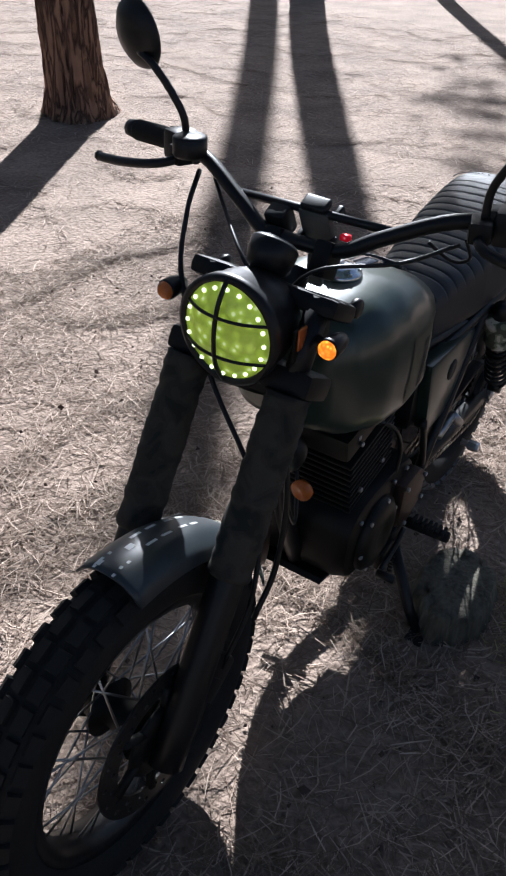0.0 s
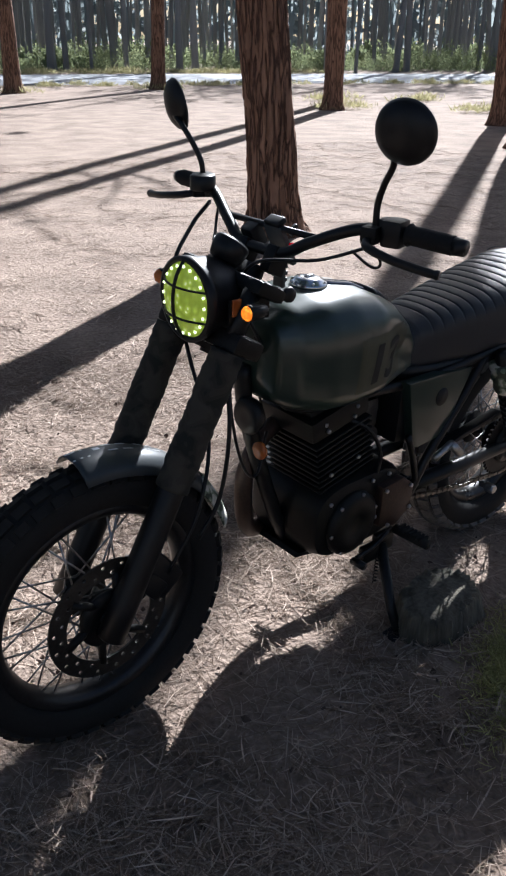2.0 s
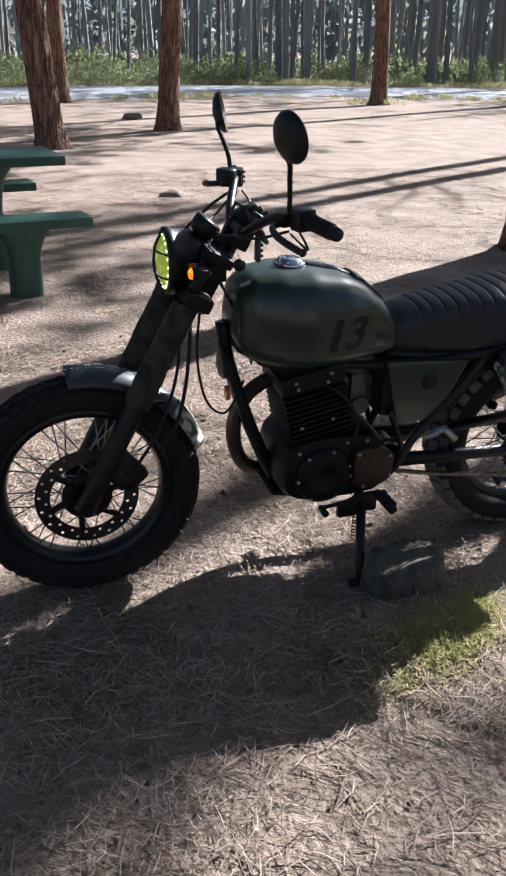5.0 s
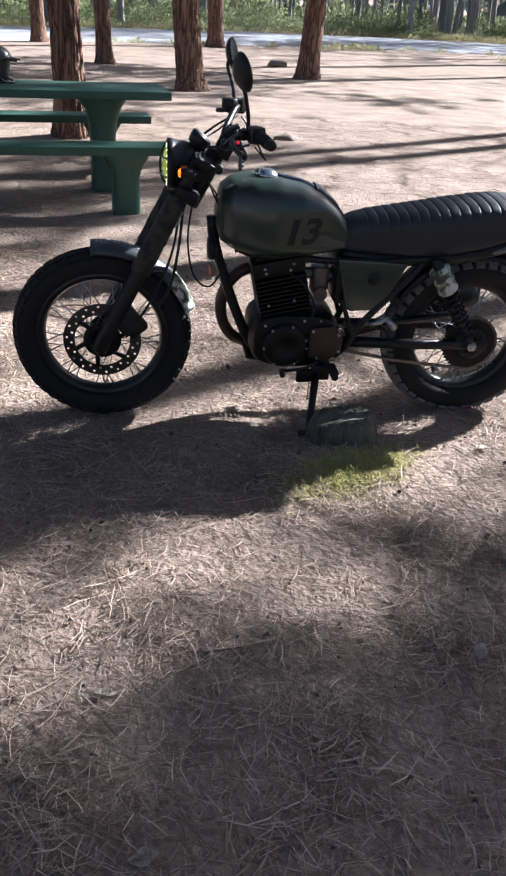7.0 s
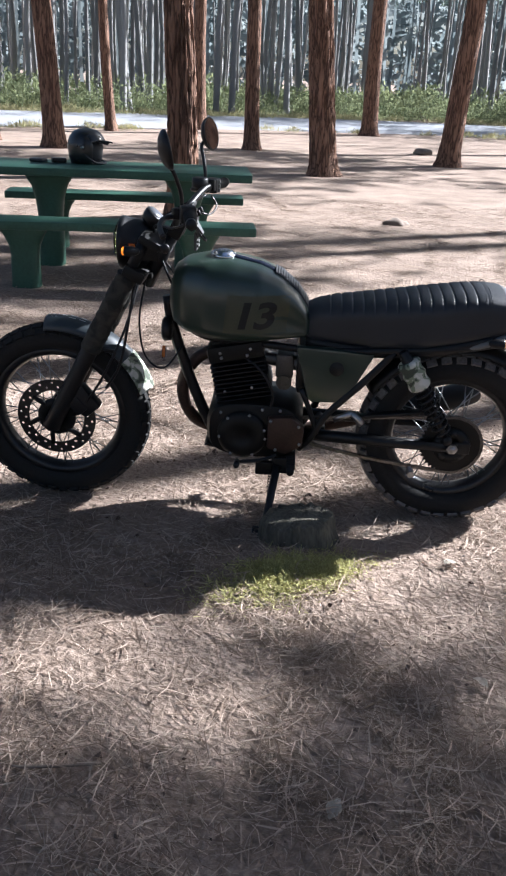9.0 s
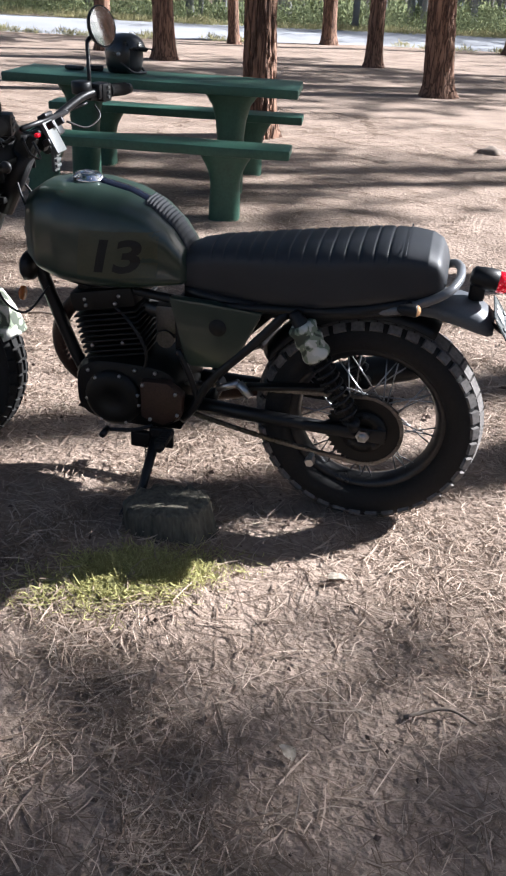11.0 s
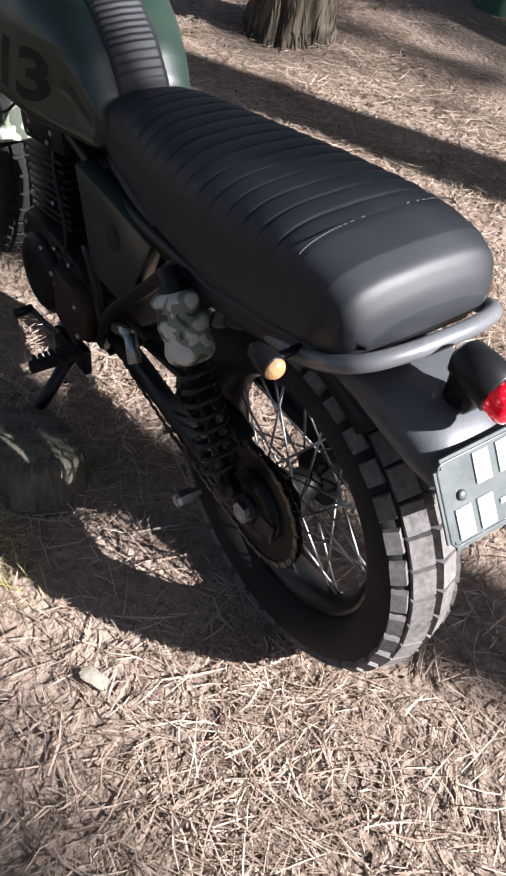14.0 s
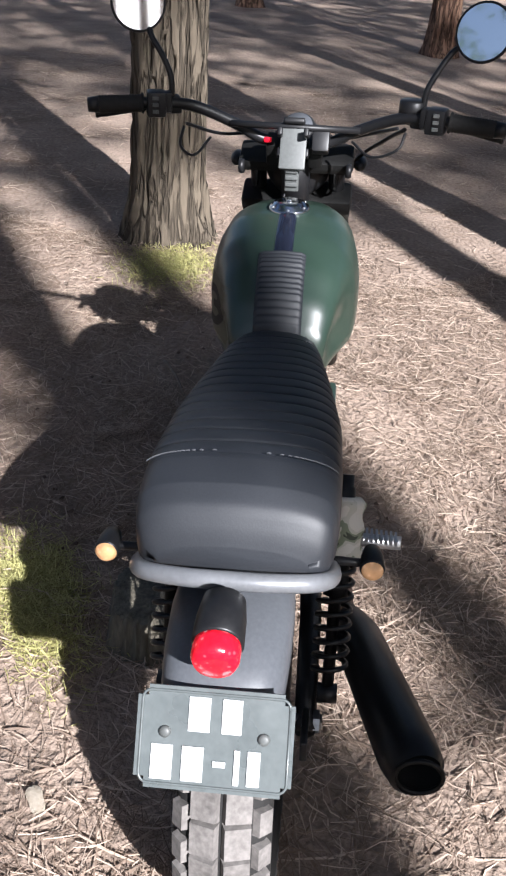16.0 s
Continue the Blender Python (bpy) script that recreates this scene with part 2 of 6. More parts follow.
M_clear = lens_mat("pale_amber_lens", (0.62, 0.34, 0.16), (1.0, 0.75, 0.5), 0.13, 160)
M_yellow = lens_mat("yellow_headlamp_lens", (0.50, 0.62, 0.06), (0.95, 1.0, 0.45), 0.16, 60)
M_led = mat("lit_diode", (1.0, 1.0, 0.85), (1, 1, 0.8), rough=0.3, bump=0, emit=0.5, emit_c=(0.90, 1.0, 0.5))
M_mirror = mat("mirror_glass", (0.9, 0.92, 0.94), (0.88, 0.9, 0.92), rough=0.03, metal=1.0, bump=0, rvar=0.02)
M_grey = mat("grey_plastic", (0.085, 0.09, 0.088), (0.055, 0.058, 0.056), rough=0.5, fine=150, bump=0.05)
def let_through(m, amount):
    """Thin leaves: part of the light passes through them."""
    n, l = m.node_tree.nodes, m.node_tree.links
    b = n["Principled BSDF"]
    tr = n.new("ShaderNodeBsdfTranslucent")
    l.new(b.inputs["Base Color"].links[0].from_socket, tr.inputs["Color"])
    mixer = n.new("ShaderNodeMixShader")
    mixer.inputs[0].default_value = amount
    l.new(b.outputs[0], mixer.inputs[1]), l.new(tr.outputs[0], mixer.inputs[2]), l.new(mixer.outputs[0], n["Material Output"].inputs[0])


for m, amount in ((M_moss, 0.4), (M_crown, 0.3), (M_shrub, 0.5), (M_drygrass, 0.5), (M_wood_hazed, 0.5), (M_needle, 0.15)):
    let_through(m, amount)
M_camo = camo_mat("pale_camouflage_cloth", ((0.06, 0.07, 0.05), (0.20, 0.23, 0.16), (0.50, 0.49, 0.42), (0.60, 0.58, 0.52)), 26)
M_camodark = camo_mat("olive_camouflage_cloth", ((0.010, 0.011, 0.009), (0.020, 0.020, 0.015), (0.032, 0.028, 0.022), (0.040, 0.036, 0.028)), 24)


# ---- mesh helpers ----
def link(name, bm, material, smooth=True):
    me = bpy.data.meshes.new(name)
    bm.to_mesh(me)
    bm.free()
    me.materials.append(material)
    if smooth:
        me.shade_smooth()
    return new(name, me)


def part(name, bm, material, parent, label="", smooth=True):
    ob = link(name, bm, material, smooth)
    ob.parent = parent
    return tagged(ob, label)


def raw(name, verts, faces, material, parent=None, label="", smooth=False):
    me = bpy.data.meshes.new(name)
    me.from_pydata(verts, [], faces)
    me.materials.append(material)
    if smooth:
        me.shade_smooth()
    ob = new(name, me)
    ob.parent = parent
    return tagged(ob, label)


def crease(ob, angle=35):
    ob.data.shade_smooth()
    ob.data.set_sharp_from_angle(angle=radians(angle))
    return ob


def spline(pts, steps=8):
    """A smooth line through the points."""
    p = [Vector(q) for q in pts]
    p = [p[0] * 2 - p[1]] + p + [p[-1] * 2 - p[-2]]
    out = []
    for i in range(1, len(p) - 2):
        for s in range(steps):
            t = s / steps
            out.append(0.5 * (2 * p[i] + (p[i + 1] - p[i - 1]) * t + (2 * p[i - 1] - 5 * p[i] + 4 * p[i + 1] - p[i + 2]) * t * t + (3 * p[i] - p[i - 1] - 3 * p[i + 1] + p[i + 2]) * t ** 3))
    return out + [p[-2]]


def tube(bm, pts, r, seg=10, caps=True):
    """A round tube along points; r: one radius or one a point."""
    pts = [Vector(p) for p in pts]
    rs = r if isinstance(r, (list, tuple)) else [r] * len(pts)
    rings, up = [], None
    for i, p in enumerate(pts):
        d = (pts[min(i + 1, len(pts) - 1)] - pts[max(i - 1, 0)]).normalized()
        if up is None:
            up = d.orthogonal().normalized()
        up = (up - d * up.dot(d)).normalized()
        side = d.cross(up)
        rings.append([bm.verts.new(p + (up * math.cos(a) + side * math.sin(a)) * rs[i]) for a in (2 * math.pi * k / seg for k in range(seg))])
    for a, b in zip(rings, rings[1:]):
        for k in range(seg):
            bm.faces.new((a[k], a[(k + 1) % seg], b[(k + 1) % seg], b[k]))
    if caps:
        bm.faces.new(rings[0][::-1]), bm.faces.new(rings[-1])
    return bm


def rod(p0, p1, r0, r1=None, seg=14):
    return tube(bmesh.new(), [p0, p1], [r0, r0 if r1 is None else r1], seg)


def lathe(bm, profile, centre, axis="y", seg=48, closed=False):
    """Turn a profile of (radius, offset along the axis) round an axis through centre."""
    c = Vector(centre)
    rings = []
    for r, o in profile:
        ring = []
        for k in range(seg):
            a = 2 * math.pi * k / seg
            u, v = r * math.cos(a), r * math.sin(a)
            ring.append(bm.verts.new(c + (Vector((u, o, v)) if axis == "y" else Vector((o, u, v)) if axis == "x" else Vector((u, v, o)))))
        rings.append(ring)
    pairs = list(zip(rings, rings[1:])) + ([(rings[-1], rings[0])] if closed else [])
    for a, b in pairs:
        for k in range(seg):
            bm.faces.new((a[k], a[(k + 1) % seg], b[(k + 1) % seg], b[k]))
    if not closed:
        bm.faces.new(rings[0][::-1]), bm.faces.new(rings[-1])
    bmesh.ops.recalc_face_normals(bm, faces=bm.faces)
    return bm


def box(bm, centre, size, turn=None, bevel=0.0):
    m = Matrix.Translation(centre) @ (turn or Matrix()) @ Matrix.Diagonal((*size, 1))
    made = bmesh.ops.create_cube(bm, size=1, matrix=m)["verts"]
    if bevel:
        edges = list({e for v in made for e in v.link_edges})
        bmesh.ops.bevel(bm, geom=edges, offset=bevel, segments=2, affect="EDGES", profile=0.6)
    return bm


def loft(bm, rings, cap=True):
    rows = [[bm.verts.new(p) for p in ring] for ring in rings]
    for a, b in zip(rows, rows[1:]):
        for k in range(len(a)):
            bm.faces.new((a[k], a[(k + 1) % len(a)], b[(k + 1) % len(a)], b[k]))
    if cap:
        bm.faces.new(rows[0][::-1]), bm.faces.new(rows[-1])
    bmesh.ops.recalc_face_normals(bm, faces=bm.faces)
    return bm


def prism(bm, outline, y0, y1, bevel=0.0):
    """An outline in x and z, from y0 to y1."""
    a = [bm.verts.new((x, y0, z)) for x, z in outline]
    b = [bm.verts.new((x, y1, z)) for x, z in outline]
    bm.faces.new(a), bm.faces.new(b[::-1])
    for k in range(len(a)):
        bm.faces.new((a[k], b[k], b[(k + 1) % len(a)], a[(k + 1) % len(a)]))
    bmesh.ops.recalc_face_normals(bm, faces=bm.faces)
    if bevel:
        bmesh.ops.bevel(bm, geom=list(bm.edges), offset=bevel, segments=2, affect="EDGES", profile=0.6)
    return bm


def lerp_at(x, xs, ys):
    return float(np.interp(x, xs, ys))


def empty(name, m, label, category, group=""):
    ob = new(name)
    ob.empty_display_size = 0.1
    ob.matrix_world = m
    return tagged(ob, label, category, group)


# ---- ground ----
def height(x, y):
    near = math.exp(-(x * x + y * y) / 60)
    h = 0.012 * noise.noise(Vector((x * 1.7, y * 1.7, 0))) * near + 0.03 * (1 - near) * noise.noise(Vector((x * 0.3, y * 0.3, 4)))
    h *= 1 - math.exp(-((x - 0.0) ** 2 + (y + 0.1) ** 2) / 0.6)
    h += 0.03 * math.exp(-((x - 0.19) ** 2 / 0.05 + (y + 0.54) ** 2 / 0.022))
    return h if math.hypot(x, y) < 40 else 0.0


def axis_steps(lo, hi, step, far):
    v = list(np.arange(lo, hi + step / 2, step))
    out, s = [], step
    p = hi
    while p < far:
        s *= 1.22
        p += s
        out.append(p)
    neg, s, p = [], step, lo
    while p > -far:
        s *= 1.22
        p -= s
        neg.append(p)
    return neg[::-1] + v + out


gx, gy = axis_steps(-4, 4, 0.08, 600), axis_steps(-4, 6, 0.08, 600)
gv = [(x, y, height(x, y)) for y in gy for x in gx]
W = len(gx)
gf = [(j * W + i, j * W + i + 1, (j + 1) * W + i + 1, (j + 1) * W + i) for j in range(len(gy) - 1) for i in range(W - 1)]
ground = tagged(raw("ground", gv, gf, M_ground, smooth=True), "brown forest floor strewn with dry pine needles", "ground", kind="structure")

# the road past the trees
RX = [-120, -60, -30, -20, -10, -6, -1, 3, 8, 18, 32, 70, 110]
RY = [8, 10, 12.5, 15.0, 19.5, 22.6, 25.8, 27.2, 27.6, 24.6, 18.0, -4, -26]
rv, rf = [], []
ctr = spline([(x, y, 0) for x, y in zip(RX, RY)], 6)
for i, p in enumerate(ctr):
    d = (ctr[min(i + 1, len(ctr) - 1)] - ctr[max(i - 1, 0)]).normalized()
    nrm = Vector((-d.y, d.x, 0))
    wob = 0.15 * noise.noise(Vector((i * 0.9, 3, 0)))
    for o, z in ((wob - 0.15, -0.05), (wob, 0.035), (4.0, 0.07), (8.0 - wob, 0.035), (8.15 - wob, -0.05)):
        rv.append(p + nrm * o + Vector((0, 0, z)))
for i in range(len(ctr) - 1):
    for k in range(4):
        rf.append((i * 5 + k, (i + 1) * 5 + k, (i + 1) * 5 + k + 1, i * 5 + k + 1))
tagged(raw("road", rv, rf, M_road, smooth=True), "pale grey asphalt track crossing the pine wood", "road", kind="structure")


def blades(n, place, length, width, lift, seed, curl=0.25, tilt=0.12):
    """Many thin bent strips, each one island."""
    rng = np.random.default_rng(seed)
    px, py, pz = place(rng, n)
    a = rng.uniform(0, 2 * np.pi, n)
    L = rng.uniform(*length, n)
    w = rng.uniform(*width, n) / 2
    b = a + rng.normal(0, curl, n)
    t0, t1 = np.abs(rng.normal(0, tilt, n)), rng.normal(0, tilt, n)
    z = pz + rng.uniform(*lift, n)
    dx0, dy0, dx1, dy1 = np.cos(a), np.sin(a), np.cos(b), np.sin(b)
    m = np.stack([px, py, z], 1)
    e0 = m - np.stack([dx0 * L / 2, dy0 * L / 2, -t0 * L * 0.2], 1)
    e1 = m + np.stack([dx1 * L / 2, dy1 * L / 2, t1 * L * 0.3], 1)
    e0[:, 2] = np.maximum(e0[:, 2], pz + 0.001)
    e1[:, 2] = np.maximum(e1[:, 2], pz + 0.001)
    s = np.stack([-np.sin(a) * w, np.cos(a) * w, w * 0.4], 1)
    v = np.stack([e0 - s * 0.6, e0 + s * 0.6, m + s, m - s, e1 + s * 0.3, e1 - s * 0.3], 1).reshape(-1, 3)
    k = np.arange(n)[:, None] * 6
    f = np.concatenate([k + np.array([0, 3, 2, 1]), k + np.array([3, 5, 4, 2])], 0)
    return v.tolist(), f.tolist()


def on_ground(x0, x1, y0, y1, clump=0.0):
    def place(rng, n):
        x, y = rng.uniform(x0, x1, n), rng.uniform(y0, y1, n)
        if clump:
            keep = np.array([noise.noise(Vector((a * 1.6, b * 1.6, 7))) for a, b in zip(x, y)])
            q = np.sin(keep * 5) * clump
            x, y = x + q * 0.15, y + q * 0.1
        return x, y, np.array([height(a, b) for a, b in zip(x, y)])
    return place


v, f = blades(120000, on_ground(-2.4, 2.4, -3.0, 2.2, 1.0), (0.03, 0.10), (0.0016, 0.0032), (0.001, 0.014), 3, 0.5, 0.2)
tagged(raw("pine_needle_litter", v, f, M_needle), "thick litter of dry brown pine needles", "needles", kind="stuff")
v, f = blades(15000, on_ground(-2.4, 2.4, -3.0, 2.2, 1.0), (0.05, 0.12), (0.0016, 0.0030), (0.008, 0.026), 5, 0.35, 0.25)
tagged(raw("long_pine_needles", v, f, M_longneedle), "long pale dry pine needles lying on the litter", "needles", kind="stuff")
rng = np.random.default_rng(17)
n = 2500
cx, cy = rng.uniform(-2.4, 2.4, n), rng.uniform(-3.0, 2.2, n)
cz = np.array([height(a, b) for a, b in zip(cx, cy)]) + rng.uniform(0.004, 0.014, n)
size = rng.gamma(2.0, 0.0022, n) + 0.0015
u = rng.normal(0, 1, (n, 3)) * (1, 1, 0.35)
w = np.cross(u, rng.normal(0, 1, (n, 3)) * (0.3, 0.3, 1))
u, w = u / np.linalg.norm(u, axis=1)[:, None] * size[:, None], w / np.linalg.norm(w, axis=1)[:, None] * size[:, None] * 0.7
c = np.stack([cx, cy, cz], 1)
lift = np.stack([0 * cx, 0 * cx, size * 0.7], 1)
v = np.stack([c - u, c - w * 0.9, c + u * 0.8, c + w, c + lift], 1).reshape(-1, 3)
f = np.concatenate([np.arange(n)[:, None] * 5 + np.array(q) for q in ((0, 1, 4), (1, 2, 4), (2, 3, 4), (3, 0, 4))], 0)
tagged(raw("bark_crumb_litter", v.tolist(), f.tolist(), M_crumb), "dark crumbs of bark and cone scales among the needles", "litter", kind="stuff")
v, f = blades(95000, on_ground(-7, 8, -4, 9, 1.0), (0.05, 0.14), (0.0025, 0.005), (0.001, 0.012), 4)
tagged(raw("scattered_needle_litter", v, f, M_needle), "scattered dry pine needles on bare soil", "needles", kind="stuff")


# ---- trees ----
def trunk_mesh(d, h, lean, seed, coarse=False):
    """A tapered, fissured trunk with root flare and a few limbs."""
    rng = random.Random(seed)
    bm = bmesh.new()
    seg = 20 if coarse else 72
    zs = [-0.15, 0, 0.1, 0.25, 0.5] + [0.5 + 0.9 * i for i in range(1, int(h / 0.9))] if coarse else [-0.15] + [0.045 * i for i in range(70)] + [3.2 + 0.35 * i for i in range(int((h - 3.2) / 0.35))]
    bend = rng.uniform(0, 6.28)
    rings = []
    for z in zs:
        r = d / 2 * (1 - 0.62 * max(0, z) / h) * (1 + 0.42 * math.exp(-max(0, z) / 0.16))
        cx = lean[0] * z + 0.05 * math.sin(z * 0.7 + bend)
        cy = lean[1] * z + 0.05 * math.cos(z * 0.6 + bend)
        ring = []
        for k in range(seg):
            a = 2 * math.pi * k / seg
            dirv = Vector((math.cos(a), math.sin(a), 0))
            q = Vector((math.cos(a), math.sin(a), 0)) + Vector((seed, 0, 0))
            w = 0.25 * noise.noise(Vector((math.cos(a) * 2, math.sin(a) * 2, z * 3 + seed)))
            n1 = abs(noise.noise(Vector((math.cos(a + w) * 4.2 + seed, math.sin(a + w) * 4.2, z * 0.9))))
            n2 = abs(noise.noise(Vector((math.cos(a) * 7 + seed, math.sin(a) * 7, z * 5.5))))
            ridge = min(1.0, n1 * 4.2) * 0.8 + min(1.0, n2 * 3) * 0.3
            flare = 0.10 * math.exp(-max(0, z) / 0.2) * math.cos(3 * a + seed) + 0.05 * noise.noise(q * 0.4)
            rr = r * (1 + flare) + (ridge - 0.75) * (0.014 if coarse else 0.036) * min(1, d / 0.3)
            ring.append(Vector((cx, cy, z)) + dirv * rr)
        rings.append(ring)
    loft(bm, rings)
    for i in range(7):
        z = h * rng.uniform(0.5, 0.92)
        a = rng.uniform(0, 6.28)
        ln = rng.uniform(0.8, 1.9)
        c = Vector((lean[0] * z + 0.05 * math.sin(z * 0.7 + bend), lean[1] * z + 0.05 * math.cos(z * 0.6 + bend), z))
        o = Vector((math.cos(a), math.sin(a), 0))
        tube(bm, spline([c, c + o * ln * 0.5 + Vector((0, 0, 0.15)), c + o * ln + Vector((0, 0, 0.55))], 3), [0.045, 0.04, 0.035, 0.03, 0.025, 0.02, 0.01], 6)
    return bm


def crown_mesh(seed, h, radius, tufts, per, limbs=26, loose=0.5):
    """Needle tufts gathered round limb ends, with gaps between."""
    rng = np.random.default_rng(seed)
    vs, fs = [], []
    lobes = [(rng.uniform(0, 6.28), (rng.uniform(0.2, 1.0) if limbs < 100 else math.sqrt(rng.uniform(0.0, 1.0))) * radius, rng.uniform(0.66, 1.02) * h) for _ in range(limbs)]
    for i in range(tufts):
        a, r, z = lobes[i % len(lobes)]
        c = np.array([math.cos(a) * r, math.sin(a) * r, z]) + rng.normal(0, (loose, loose, 0.3), 3)
        d = rng.normal(0, 1, (per, 3))
        d[:, 2] = np.abs(d[:, 2]) * 0.8 + 0.1
        d /= np.linalg.norm(d, axis=1)[:, None]
        L = rng.uniform(0.14, 0.26, per)[:, None]
        s = np.cross(d, rng.normal(0, 1, (per, 3)))
        s /= np.linalg.norm(s, axis=1)[:, None]
        tip = c + d * L
        k = len(vs)
        vs.extend(np.stack([c - s * 0.008 + d * 0.02, c + s * 0.008 + d * 0.02, tip + s * 0.013, tip - s * 0.013], 1).reshape(-1, 3).tolist())
        fs.extend((np.arange(per)[:, None] * 4 + np.arange(4) + k).tolist())
    return vs, fs


CROWNS = []
# Crowns 3 to 6 are shaped only for the shade they throw.
SPREAD = [(600, 25, 26)] * 3 + [(1000, 15, 420, 0.2), (420, 20, 60, 0.06), (1300, 26, 90, 0.45), (720, 15, 240, 0.2)]
for i, (hh, rad) in enumerate(((13.5, 3.0), (12.4, 2.7), (14.5, 3.3), (13.5, 3.0), (13.1, 0.11), (21.0, 3.2), (12.2, 1.15))):
    me = bpy.data.meshes.new("crown")
    cv, cf = crown_mesh(70 + i, hh, rad, *SPREAD[i])
    me.from_pydata(cv, [], cf)
    me.materials.append(M_crown)
    CROWNS.append((hh, me))


def pine(x, y, d, lean=(0, 0), seed=0, bark=None, crown=0, coarse=False, cs=1.0, label="tall pine with reddish-brown fissured bark, of the real and shade-added pines on needle-strewn ground", turn=0.0, side=0.0):
    hh, me = CROWNS[crown]
    root = empty("pine_tree", pose(x, y, height(x, y)), label, "tree", "pines of the picnic ground")
    crease(part("trunk", trunk_mesh(d, hh * 0.97, lean, seed, coarse), bark or M_bark, root), 60)
    top = new("crown", me)
    top.parent = root
    top.matrix_basis = pose(lean[0] * hh * 0.9, lean[1] * hh * 0.9 + side, 0, 0, 0, turn) @ Matrix.Diagonal((cs, cs, 1, 1))
    return root


pine(2.72, 4.02, 0.37, (-0.085, 0.045), 1, turn=20, cs=1.1)
pine(-2.37, -1.12, 0.33, (0.015, 0.005), 2, bark=M_bark_grey, crown=1, label="pine with grey-brown deeply fissured bark and moss at its foot", turn=200)
pine(-2.05, 1.52, 0.31, (0.05, 0.02), 3, bark=M_bark_grey, crown=2, label="slightly leaning pine with grey-brown fissured bark", turn=140)
pine(-2.10, 6.60, 0.32, (-0.012, 0.0), 4, crown=1, label="reddish-brown pine standing close behind the picnic table", turn=80)
pine(-4.62, 1.80, 0.32, (0.0, 0.0), 5, bark=M_bark_grey, crown=0, label="grey-brown pine at the edge of the bare clearing", turn=30)
# The pine at (11.9, 9.75) gets a tall crown to shade ground west.
FAR_AND_SHADE = [(0.96, 14.95, 0.40, (0.035, 0)), (7.7, 23.3, 0.46, (-0.01, 0)), (12.2, 23.2, 0.42, (0.0, 0)), (11.6, 14.2, 0.40, (-0.005, 0), 0.7), (11.9, 9.75, 0.40, (0, 0), 2),
       (-1.14, 11.9, 0.42, (-0.05, 0)), (-3.1, 16.4, 0.32, (-0.045, 0)), (-1.1, 24.2, 0.46, (-0.02, 0)), (-6.65, 14.0, 0.40, (-0.05, 0)),
       (-7.5, 20.0, 0.27, (-0.06, 0)), (-5.75, 22.4, 0.38, (-0.01, 0)), (-9.7, -0.15, 0.33, (0.01, 0)), (-12.9, -3.2, 0.33, (0, 0)), (-8.3, 14.9, 0.32, (-0.04, 0)),
       # Unseen pines added for their shade; at (9.26, 6.99) just the column crown.
       (15.0, 7.7, 0.3, (0, 0), 0.75), (12.1, 5.5, 0.3, (0, 0), 0.75), (17.2, 9.4, 0.3, (0, 0), 0.75), (11.1, 6.08, 0.24, (0, 0), 3), (9.26, 6.99, 0.44, (0, 0), 1, -0.28), (12.9, 16.0, 0.36, (0, 0), 2),
       # Unseen pines added behind the camera to cut the skylight.
       (-3.2, -6.0, 0.3, (0, 0)), (0.3, -6.6, 0.33, (0, 0)), (3.4, -5.6, 0.3, (0, 0)), (6.2, -3.4, 0.3, (0, 0))]
for i, (x, y, d, lean, *narrow) in enumerate(FAR_AND_SHADE):
    pine(x, y, d, lean, 20 + i, crown={0.75: 3, 1: 4, 2: 5, 3: 6}.get(narrow[0], i % 3) if narrow else i % 3, cs=min(1.0, narrow[0]) if narrow else 1.0, coarse=math.hypot(x, y) > 12.5, turn=47 * i, side=narrow[1] if len(narrow) > 1 else 0.0)

# the wood beyond the road and round the clearing
rng = random.Random(11)


def road_y(x):
    return lerp_at(x, RX, RY)


